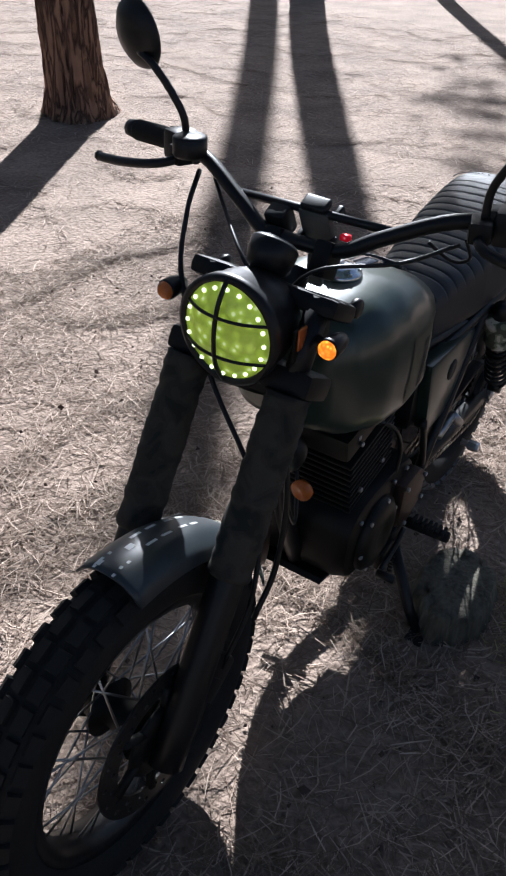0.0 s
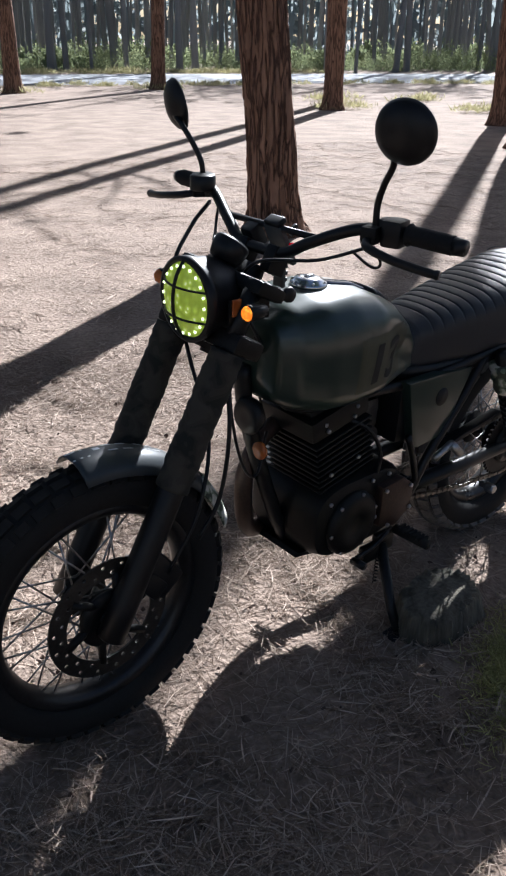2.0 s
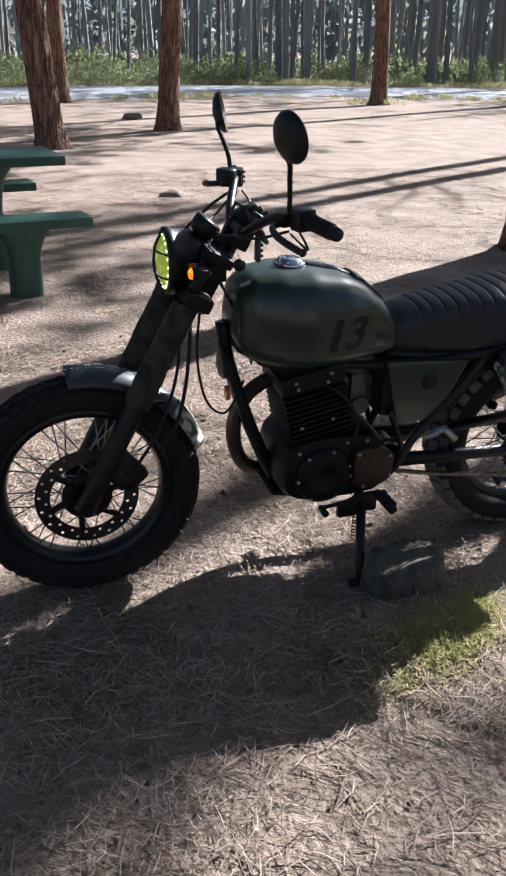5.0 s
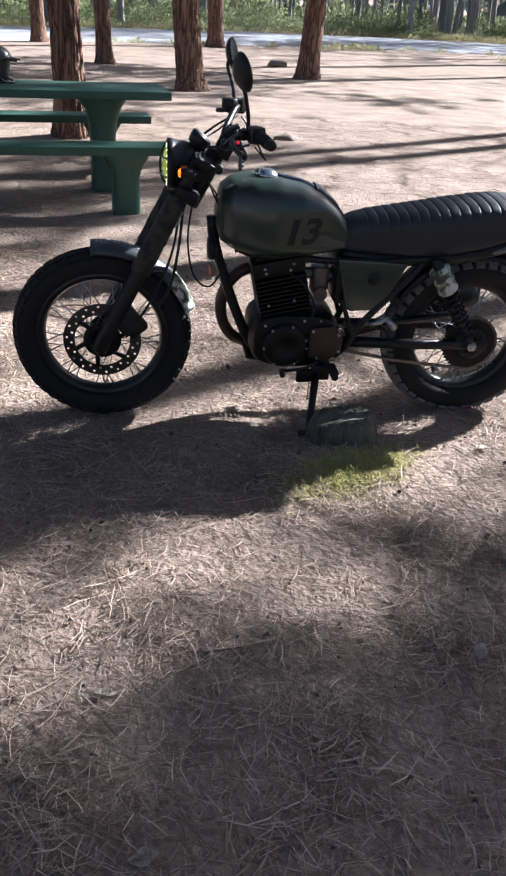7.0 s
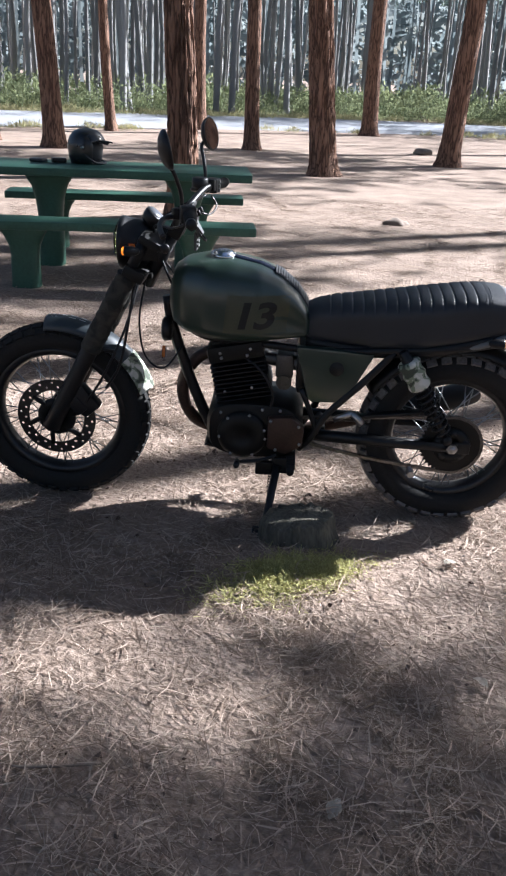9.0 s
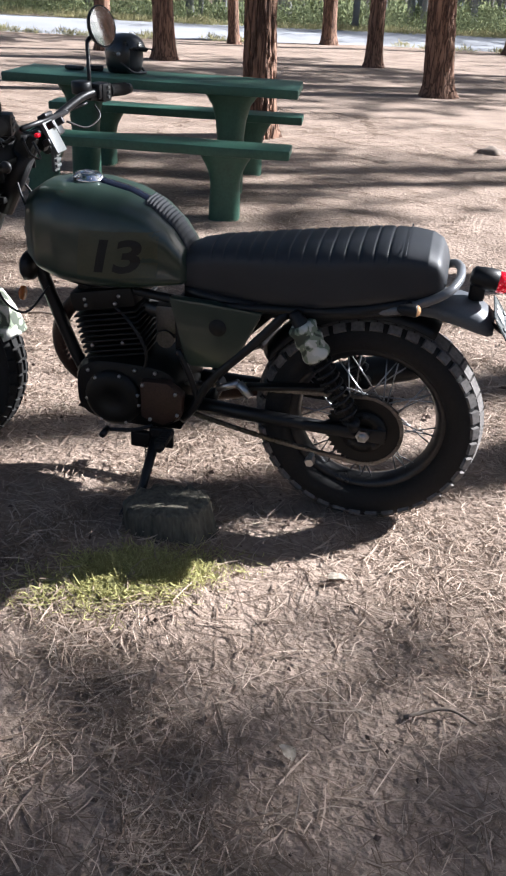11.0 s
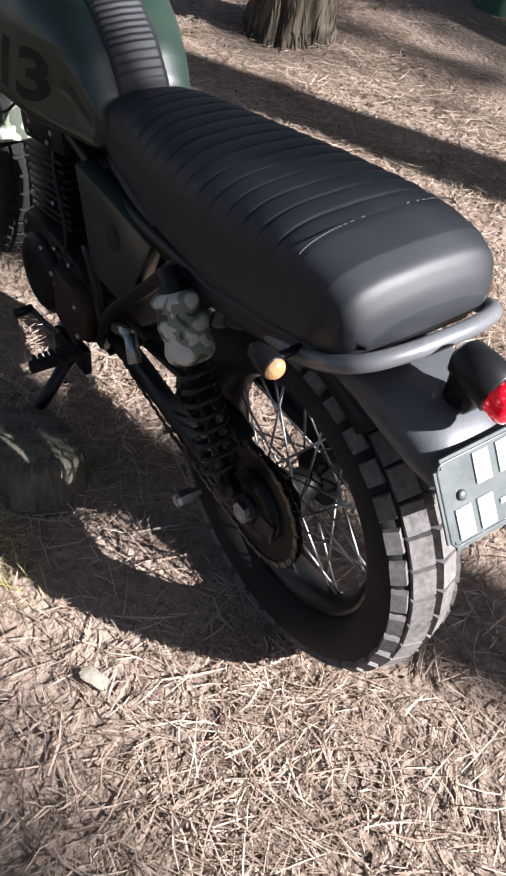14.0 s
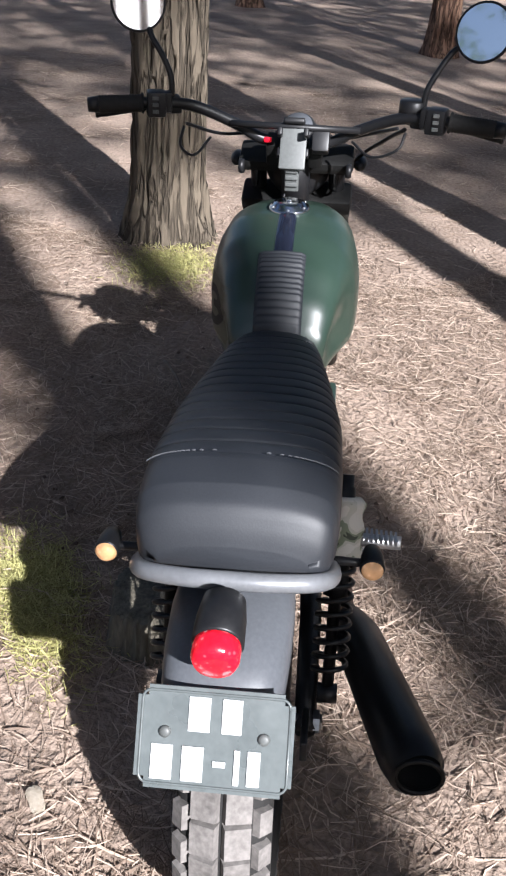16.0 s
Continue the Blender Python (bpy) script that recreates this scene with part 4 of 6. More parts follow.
def drilled_ring(r0, r1, y0, y1, sectors, hole):
    """A flat ring with a round hole through each sector, nearer to the rim in every other one."""
    vs, fs = [], []
    for k in range(sectors):
        a0, a1 = 2 * math.pi * k / sectors, 2 * math.pi * (k + 1) / sectors
        am, rm = (a0 + a1) / 2, (r0 + r1) / 2
        rim_pts = [(r0, a0), (r0, am), (r0, a1), (rm, a1), (r1, a1), (r1, am), (r1, a0), (rm, a0)]
        rh = rm + (r1 - r0) * (0.2 if k % 2 else -0.2)
        c = Vector((rh * math.cos(am), 0, rh * math.sin(am)))
        i = len(vs)
        for y in (y0, y1):
            for r, t in rim_pts:
                vs.append(FA + Vector((r * math.cos(t), y, r * math.sin(t))))
            for q in range(8):
                t = am + math.pi + math.pi / 4 * (1 - q)
                vs.append(FA + c + Vector((hole * math.cos(t), y, hole * math.sin(t))))
        for q in range(8):
            n = (q + 1) % 8
            fs += [(i + q, i + n, i + 8 + n, i + 8 + q), (i + 16 + q, i + 24 + q, i + 24 + n, i + 16 + n), (i + 8 + q, i + 8 + n, i + 24 + n, i + 24 + q)]
        fs += [(i, i + 16, i + 17, i + 1), (i + 1, i + 17, i + 18, i + 2), (i + 4, i + 20, i + 21, i + 5), (i + 5, i + 21, i + 22, i + 6)]
    bm = bmesh.new()
    vv = [bm.verts.new(v) for v in vs]
    for f in fs:
        bm.faces.new([vv[q] for q in f])
    bmesh.ops.remove_doubles(bm, verts=bm.verts[:], dist=1e-5)
    bmesh.ops.recalc_face_normals(bm, faces=bm.faces)
    return bm


part("brake_disc", steered(drilled_ring(0.098, 0.138, -0.066, -0.062, 36, 0.0046)), M_disc, fw, "dark drilled steel brake disc", smooth=False)
for k in range(6):
    a = 2 * math.pi * k / 6
    bm = bmesh.new()
    tube(bm, [FA + Vector((0.04 * math.cos(a), -0.064, 0.04 * math.sin(a))), FA + Vector((0.106 * math.cos(a + 0.35), -0.064, 0.106 * math.sin(a + 0.35)))], 0.009, 6)
    part("carrier_arm", steered(bm), M_engine, fw)
bm = bmesh.new()
lathe(bm, [(0.066, -0.066), (0.068, -0.061), (0.030, -0.058), (0.030, -0.074), (0.056, -0.072)], FA, seg=36, closed=True)
part("disc_carrier", steered(bm), M_engine, fw)
bm = bmesh.new()
box(bm, FA + Vector((0.105, -0.075, 0.075)), (0.075, 0.05, 0.10), Matrix.Rotation(radians(-40), 4, "Y"), 0.012)
box(bm, FA + Vector((0.085, -0.095, 0.06)), (0.045, 0.02, 0.06), Matrix.Rotation(radians(-40), 4, "Y"), 0.008)
crease(part("brake_caliper", steered(bm), M_black, moto))

# fork
for y in (-0.090, 0.090):
    leg = part("fork_leg", steered(tube(bmesh.new(), [fork_pt(-0.035, y), fork_pt(-0.03, y), fork_pt(0.05, y), fork_pt(0.30, y), fork_pt(0.32, y)], [0.022, 0.030, 0.029, 0.028, 0.024], 18)), M_black, moto, "black lower fork leg")
    pts, rs = [], []
    for i in range(41):
        pts.append(fork_pt(0.30 + 0.29 * i / 40, y))
        rs.append(0.0345 + 0.0009 * math.sin(i * 1.9) + 0.003 * noise.noise(Vector((i * 0.3, y * 9, 0))))
    part("gaiter", steered(tube(bmesh.new(), pts, rs, 22)), M_camodark, leg, "camouflage cloth wrap")
    part("fork_tube", steered(rod(fork_pt(0.58, y), fork_pt(0.735, y), 0.0185)), M_black, leg)
bm = bmesh.new()
for d, t in ((0.60, 0.040), (0.715, 0.030)):
    c = FA + AXIS * d
    m = Matrix.Rotation(RAKE, 4, "Y")
    box(bm, c + Vector((0.02, 0, 0)), (0.075, 0.255, t), m, 0.012)
crease(part("triple_clamp", steered(bm), M_engine, moto))
part("steering_head", rod(FA + AXIS * 0.54 + Vector((0.06, 0, 0)), FA + AXIS * 0.74 + Vector((0.06, 0, 0)), 0.032), M_black, moto)
part("front_axle", steered(rod(FA + Vector((0, -0.115, 0)), FA + Vector((0, 0.115, 0)), 0.011)), M_steel, moto)


def fender(a0, a1, rad, half, drop, centre, n=26, thick=0.004):
    """A mudguard: an arc of a shallow channel."""
    bm = bmesh.new()
    rows = []
    for i in range(n):
        a = radians(a0 + (a1 - a0) * i / (n - 1))
        row = []
        for k in range(9):
            s = -1 + 2 * k / 8
            r = rad - drop * abs(s) ** 2.6
            row.append(bm.verts.new(centre + Vector((r * math.cos(a), half * s, r * math.sin(a)))))
        rows.append(row)
    for p, q in zip(rows, rows[1:]):
        for k in range(8):
            bm.faces.new((p[k], p[k + 1], q[k + 1], q[k]))
    bmesh.ops.recalc_face_normals(bm, faces=bm.faces)
    bmesh.ops.solidify(bm, geom=bm.faces[:], thickness=thick)
    return bm


ff = part("front_mudguard", steered(fender(95.5, 40, 0.348, 0.062, 0.034, FA)), M_fender, moto, "dark blue-grey front mudguard")
part("mudguard_tail", steered(fender(42, 19, 0.351, 0.064, 0.036, FA)), M_camo, ff, "pale camouflage-wrapped mudguard end")
for y in (-0.066, 0.066):
    part("mudguard_stay", steered(tube(bmesh.new(), [FA + Vector((0.345 * math.cos(radians(52)), y * 0.9, 0.345 * math.sin(radians(52)) - 0.02)), fork_pt(0.30, y * 1.25)], 0.007, 8)), M_black, ff)
# faded white writing on the mudguard, as plain bars
for s, a0, a1, w in ((0.10, 95.4, 94.4, 0.040), (0.36, 94.4, 92.6, 0.010), (0.12, 92.6, 91.6, 0.040), (0.10, 90.2, 89.2, 0.040), (0.14, 86.6, 84.2, 0.010), (0.14, 82.4, 78.6, 0.036), (0.14, 76.6, 72.8, 0.036), (0.14, 69.5, 66.0, 0.034), (0.14, 64.4, 61.2, 0.034)):
    bm = bmesh.new()
    rows = []
    for i in range(5):
        a = radians(a0 + (a1 - a0) * i / 4)
        row = []
        for q in (-0.5, 0.5):
            yy = s * 0.062 + w * q
            r = 0.347 - 0.034 * abs(yy / 0.062) ** 2.6 + 0.0015
            row.append(bm.verts.new(FA + Vector((r * math.cos(a), yy, r * math.sin(a)))))
        rows.append(row)
    for p, q in zip(rows, rows[1:]):
        bm.faces.new((p[0], p[1], q[1], q[0]))
    bmesh.ops.recalc_face_normals(bm, faces=bm.faces)
    part("painted_mark", steered(bm), M_white, ff, "faded white painted mark")

# headlamp
HL = Vector((-0.434, 0, 0.931))
hl = part("headlamp", steered(lathe(bmesh.new(), [(0.020, 0.066), (0.046, 0.058), (0.068, 0.036), (0.077, 0.0), (0.079, -0.032), (0.083, -0.035), (0.084, -0.052), (0.075, -0.056), (0.072, -0.047)], HL, "x", 48)), M_black, moto, "round black headlamp shell")
lens = part("headlamp_lens", steered(lathe(bmesh.new(), [(0.0735, -0.048), (0.0715, -0.052), (0.056, -0.060), (0.036, -0.066), (0.014, -0.069), (0.004, -0.069)], HL, "x", 40)), M_yellow, hl, "lit yellow-green headlamp glass")
bm = bmesh.new()
tube(bm, spline([HL + Vector((-0.050, 0.004, 0.080)), HL + Vector((-0.071, 0.004, 0.045)), HL + Vector((-0.078, 0.004, 0)), HL + Vector((-0.071, 0.004, -0.045)), HL + Vector((-0.050, 0.004, -0.080))], 5), 0.0038, 6)
for z, w in ((0.030, 0.072), (-0.030, 0.072)):
    tube(bm, spline([HL + Vector((-0.050, -w, z)), HL + Vector((-0.070, -w / 2, z)), HL + Vector((-0.076, 0, z)), HL + Vector((-0.070, w / 2, z)), HL + Vector((-0.050, w, z))], 4), 0.0026, 6)
part("lamp_guard", steered(bm), M_black, hl, "black wire headlamp guard")
me = mesh_of(lathe(bmesh.new(), [(0.0034, 0), (0.0034, -0.0025), (0.002, -0.0035)], (0, 0, 0), "x", 8), "diode", M_led)
for k in range(20):
    a = 2 * math.pi * k / 20
    share("diode", me, lens, STEER @ Matrix.Translation(HL + Vector((-0.055, 0.0655 * math.cos(a), 0.0655 * math.sin(a)))))
for y in (-0.088, 0.088):
    br = crease(part("headlamp_bracket", steered(box(bmesh.new(), HL + Vector((0.035, y, -0.01)), (0.10, 0.006, 0.05), None, 0.002)), M_engine, moto))
    part("side_reflector", steered(box(bmesh.new(), HL + Vector((0.0, y * 1.05, 0.0)), (0.020, 0.004, 0.034), None, 0.0015)), M_amberdark, br, "small amber side reflector")
crease(part("lamp_mount", steered(box(bmesh.new(), HL + Vector((0.02, 0, -0.095)), (0.07, 0.10, 0.018), None, 0.005)), M_engine, moto))


def indicator(name, base, tipp, facing, lensmat, mm):
    st = part(name, tube(bmesh.new(), [base, tipp], 0.006, 8), M_black, moto, "black stalk indicator with amber lens")
    st.data.transform(mm)
    f = Vector(facing)
    b = part("indicator_shell", tube(bmesh.new(), [tipp - f * 0.034, tipp - f * 0.028, tipp - f * 0.01, tipp + f * 0.01, tipp + f * 0.014], [0.005, 0.011, 0.0155, 0.0165, 0.015], 18), M_black, st)
    b.data.transform(mm)
    g = part("indicator_lens", tube(bmesh.new(), [tipp + f * 0.010, tipp + f * 0.016, tipp + f * 0.021, tipp + f * 0.023], [0.0148, 0.014, 0.010, 0.004], 18), lensmat, st, "lit amber lens")
    g.data.transform(mm)


indicator("front_indicator", Vector((-0.405, -0.09, 0.925)), Vector((-0.434, -0.141, 0.936)), (-1, 0, 0), M_amber, STEER)
indicator("front_indicator", Vector((-0.405, 0.09, 0.925)), Vector((-0.434, 0.141, 0.936)), (-1, 0, 0), M_amberdark, STEER)
indicator("rear_indicator", Vector((0.722, -0.10, 0.712)), Vector((0.732, -0.173, 0.717)), (1, 0, 0), M_clear, Matrix())
indicator("rear_indicator", Vector((0.722, 0.10, 0.712)), Vector((0.732, 0.173, 0.717)), (1, 0, 0), M_clear, Matrix())

# handlebar, grips, levers, mirrors, switches
BAR = [(-0.203, 0.395, 1.078), (-0.222, 0.30, 1.083), (-0.250, 0.215, 1.078), (-0.283, 0.125, 1.040), (-0.298, 0.068, 1.010), (-0.300, 0, 1.006)]
half_pts = [Vector((x, -y, z)) for x, y, z in BAR] + [Vector((x, y, z)) for x, y, z in BAR[-2::-1]]
hb = part("handlebar", barred(tube(bmesh.new(), spline(half_pts, 6), 0.0115, 14)), M_black, moto, "wide black handlebar")
part("cross_brace", barred(tube(bmesh.new(), [(-0.262, -0.135, 1.045), (-0.268, 0.135, 1.045)], 0.007, 8)), M_black, hb)
for y in (-0.045, 0.045):
    crease(part("bar_clamp", barred(box(bmesh.new(), (-0.300, y, 0.990), (0.045, 0.030, 0.055), Matrix.Rotation(RAKE, 4, "Y"), 0.006)), M_engine, hb))
for s in (-1, 1):
    g0, g1 = Vector((-0.202, s * 0.397, 1.078)), Vector((-0.2195, s * 0.308, 1.0825))
    pts = [g0.lerp(g1, i / 30) for i in range(31)]
    part("grip", barred(tube(bmesh.new(), pts, [0.0165 + (0.0016 if i % 2 else 0) + (0.003 if i > 28 else 0) for i in range(31)], 16)), M_rubber, hb, "black ribbed rubber grip")
    part("bar_end", barred(rod(g0 + (g0 - g1).normalized() * 0.022, g0, 0.0145, 0.0165)), M_black, hb)
    sw = Vector((-0.228, s * 0.284, 1.082))
    bm = bmesh.new()
    box(bm, sw, (0.046, 0.040, 0.050), Matrix.Rotation(radians(-16 * s), 4, "Z"), 0.008)
    box(bm, sw + Vector((-0.004, -s * 0.022, 0.004)), (0.034, 0.018, 0.040), Matrix.Rotation(radians(-16 * s), 4, "Z"), 0.006)
    blk = crease(part("switch_block", barred(bm), M_black, hb, "black plastic switch block"))
    bm = bmesh.new()
    for q in range(3):
        box(bm, sw + Vector((0.024, -s * 0.004, 0.014 - 0.013 * q)), (0.005, 0.012, 0.007), None, 0.001)
    part("switch_button", barred(bm), M_grey, blk, "pale grey buttons", smooth=False)
    # lever, with a ball end
    lv = [Vector((-0.262, s * 0.254, 1.072)), Vector((-0.297, s * 0.280, 1.066)), Vector((-0.300, s * 0.34, 1.056)), Vector((-0.282, s * 0.405, 1.046)), Vector((-0.274, s * 0.427, 1.044))]
    ls = spline(lv, 5)
    part("lever", barred(tube(bmesh.new(), ls, [0.008] * (len(ls) - 4) + [0.0075, 0.008, 0.0095, 0.008], 8)), M_black, hb, "black lever")
    bm = box(bmesh.new(), (-0.254, s * 0.254, 1.078), (0.05, 0.032, 0.032), Matrix.Rotation(radians(-20 * s), 4, "Z"), 0.007)
    crease(part("lever_perch", barred(bm), M_engine, hb))
    # mirror
    mc = Vector((-0.281, -0.329, 1.261)) if s < 0 else Vector((-0.250, 0.352, 1.244))
    stem = [Vector((-0.250, s * 0.256, 1.085)), Vector((-0.252, s * 0.258, 1.130)), Vector((-0.260, s * 0.276, 1.168)), Vector((-0.272, s * 0.304, 1.208)), mc + Vector((-0.016, -s * 0.016, -0.022))]
    ms = part("mirror_stem", barred(tube(bmesh.new(), spline(stem, 4), 0.0062, 8)), M_black, hb, "black mirror stem")
    tilt = Matrix.Translation(mc) @ Matrix.Rotation(radians(-18 * s), 4, "Z") @ Matrix.Rotation(radians(-12), 4, "Y") @ Matrix.Translation(-mc)
    bm = lathe(bmesh.new(), [(0.011, -0.024), (0.035, -0.018), (0.051, -0.007), (0.0555, 0.002), (0.0545, 0.006), (0.051, 0.004)], mc, "x", 36)
    bm.transform(tilt)
    mh = part("mirror_shell", barred(bm), M_black, ms, "round black mirror shell")
    bm = lathe(bmesh.new(), [(0.0505, 0.0045), (0.0505, 0.0062)], mc, "x", 36)
    bm.transform(tilt)
    crease(part("mirror_glass", barred(bm), M_mirror, ms, "round mirror glass"))
bm = lathe(bmesh.new(), [(0.026, -0.016), (0.028, -0.012), (0.028, 0.014), (0.024, 0.017)], (-0.266, 0.236, 1.096), "z", 22)
res = part("brake_reservoir", barred(bm), M_black, hb, "black brake fluid reservoir")
part("reservoir_bracket", barred(rod((-0.250, 0.236, 1.068), (-0.264, 0.230, 1.097), 0.008)), M_black, res)

# instruments
GA = Vector((-0.378, 0.0, 1.018))
bm = lathe(bmesh.new(), [(0.016, -0.034), (0.030, -0.028), (0.036, -0.010), (0.037, 0.008), (0.034, 0.012)], (0, 0, 0), "x", 36)
bm.transform(Matrix.Translation(GA) @ Matrix.Rotation(radians(-50), 4, "Y"))
ga = part("speedometer", steered(bm), M_black, moto, "round black speedometer")
bm = lathe(bmesh.new(), [(0.0315, 0.0122), (0.0315, 0.0140)], (0, 0, 0), "x", 36)
bm.transform(Matrix.Translation(GA) @ Matrix.Rotation(radians(-50), 4, "Y"))
part("dial_glass", steered(bm), M_tailgrey, ga, "dark dial glass")
bm = bmesh.new()
box(bm, (-0.247, 0.0, 1.008), (0.012, 0.055, 0.092), Matrix.Rotation(radians(-28), 4, "Y"), 0.004)
ph = crease(part("phone_holder", steered(bm), M_grey, moto, "grey plastic phone holder clamped to the bar"))
bm = bmesh.new()
for y, z in ((-0.027, 1.040), (0.027, 1.040), (-0.028, 0.995), (0.028, 0.995)):
    part("holder_claw", steered(box(bmesh.new(), (-0.245 - (1.013 - z) * 0.3, y, z), (0.022, 0.010, 0.018), Matrix.Rotation(radians(-28), 4, "Y"), 0.003)), M_black, ph)
box(bm, (-0.264, 0.0, 1.056), (0.026, 0.044, 0.012), Matrix.Rotation(radians(-28), 4, "Y"), 0.004)
part("holder_clamp", steered(bm), M_black, ph)
bm = bmesh.new()
box(bm, (-0.270, 0.056, 1.018), (0.034, 0.036, 0.050), Matrix.Rotation(radians(-28), 4, "Y"), 0.006)
crease(part("socket_box", steered(bm), M_black, moto, "black accessory socket on the bar"))
bm = bmesh.new()
for z in (0.962, 0.948, 0.934):
    box(bm, (-0.236, 0.0, z), (0.006, 0.026, 0.008), None, 0.001)
box(bm, (-0.244, 0, 0.948), (0.010, 0.030, 0.060), None, 0.003)
part("ignition_plate", steered(bm), M_grey, moto, "grey slotted ignition plate")
part("warning_lamp", steered(box(bmesh.new(), (-0.262, -0.055, 1.018), (0.012, 0.016, 0.010), None, 0.003)), M_red, moto, "small red warning lamp")

# tank
TXS = [-0.322, -0.308, -0.27, -0.20, -0.12, -0.03, 0.04, 0.095, 0.128, 0.143]
TTOP = [0.800, 0.866, 0.893, 0.906, 0.906, 0.888, 0.858, 0.812, 0.766, 0.725]
TBOT = [0.735, 0.690, 0.668, 0.650, 0.645, 0.648, 0.655, 0.662, 0.668, 0.680]
TWID = [0.050, 0.086, 0.122, 0.147, 0.153, 0.148, 0.131, 0.113, 0.098, 0.074]


def tank_ring(x, grow=0.0):
    zt, zb, w = lerp_at(x, TXS, TTOP) + grow, lerp_at(x, TXS, TBOT) - grow, lerp_at(x, TXS, TWID) + grow
    ring = []
    knee = 0.030 * math.exp(-((x - 0.06) / 0.07) ** 2)
    for k in range(40):
        a = 2 * math.pi * k / 40
        c, s = math.cos(a), math.sin(a)
        y = w * math.copysign(abs(c) ** 0.55, c)
        up = abs(s) ** (0.74 if s > 0 else 0.5)
        zmid = zb + (zt - zb) * 0.36
        z = zmid + (zt - zmid) * up if s > 0 else zmid - (zmid - zb) * up
        side = abs(c) ** 2
        y -= math.copysign(knee * side * max(0.0, 1 - abs((z - zb) / (zt - zb) - 0.38) * 2.2), c)
        ring.append((x, y, z))
    return ring


def xs_fine(lo, hi, n):
    return [lo + (hi - lo) * (0.5 - 0.5 * math.cos(math.pi * i / (n - 1))) for i in range(n)]


tank = part("fuel_tank", loft(bmesh.new(), [tank_ring(x) for x in xs_fine(-0.322, 0.143, 44)]), M_tank, moto, "olive-green satin fuel tank with a dark number")


def tank_top(x):
    return lerp_at(x, TXS, TTOP)


def strip(x0, x1, half, lift, thick, n=24, ribs=0):
    """A pad that follows the tank's spine."""
    bm = bmesh.new()
    rings = []
    for i in range(n):
        x = x0 + (x1 - x0) * i / (n - 1)
        h = half * (1 if i not in (0, n - 1) else 0.86)
        z = tank_top(x) + lift + (0.0012 * math.sin(ribs * 2 * math.pi * i / (n - 1)) if ribs else 0)
        rings.append([(x, -h, z - thick - 0.006), (x, -h, z - 0.005), (x, -h * 0.8, z), (x, 0, z + 0.002), (x, h * 0.8, z), (x, h, z - 0.005), (x, h, z - thick - 0.006)])
    return loft(bm, rings)


part("tank_pad", strip(0.018, 0.136, 0.045, 0.009, 0.016, 84, 14), M_vinyl, tank, "black ribbed vinyl tank pad")
part("tank_stripe", strip(-0.118, 0.022, 0.019, 0.005, 0.01, 18), M_gloss, tank, "glossy dark blue strip")
capm = Matrix.Translation((-0.154, 0, 0.905)) @ Matrix.Rotation(radians(3), 4, "Y")
bm = lathe(bmesh.new(), [(0.040, -0.004), (0.042, 0.004), (0.040, 0.009), (0.034, 0.011), (0.032, 0.016), (0.020, 0.019), (0.004, 0.0195)], (0, 0, 0), "z", 40)
bm.transform(capm)
fc = part("filler_cap", bm, M_chrome, tank, "round chrome filler cap")
bm = bmesh.new()
box(bm, (0, 0, 0.021), (0.022, 0.010, 0.006), None, 0.002)
bm.transform(capm)
part("cap_latch", bm, M_chrome, fc)
for k in range(6):
    a = 2 * math.pi * k / 6
    bm = lathe(bmesh.new(), [(0.0028, 0.008), (0.0028, 0.0125)], (0.0365 * math.cos(a), 0.0365 * math.sin(a), 0), "z", 8)
    bm.transform(capm)
    part("cap_bolt", bm, M_steel, fc)


def tank_side(x, z, off=0.0012):
    """The tank's left skin at x and z."""
    zt, zb, w = lerp_at(x, TXS, TTOP), lerp_at(x, TXS, TBOT), lerp_at(x, TXS, TWID)
    zmid = zb + (zt - zb) * 0.36
    up = min(1, abs(z - zmid) / ((zt - zmid) if z > zmid else (zmid - zb)))
    s = up ** (1 / (0.74 if z > zmid else 0.5))
    c = math.sqrt(max(0, 1 - s * s))
    y = w * c ** 0.55
    knee = 0.030 * math.exp(-((x - 0.06) / 0.07) ** 2)
    return y - knee * c * c * max(0.0, 1 - abs((z - zb) / (zt - zb) - 0.38) * 2.2) + off


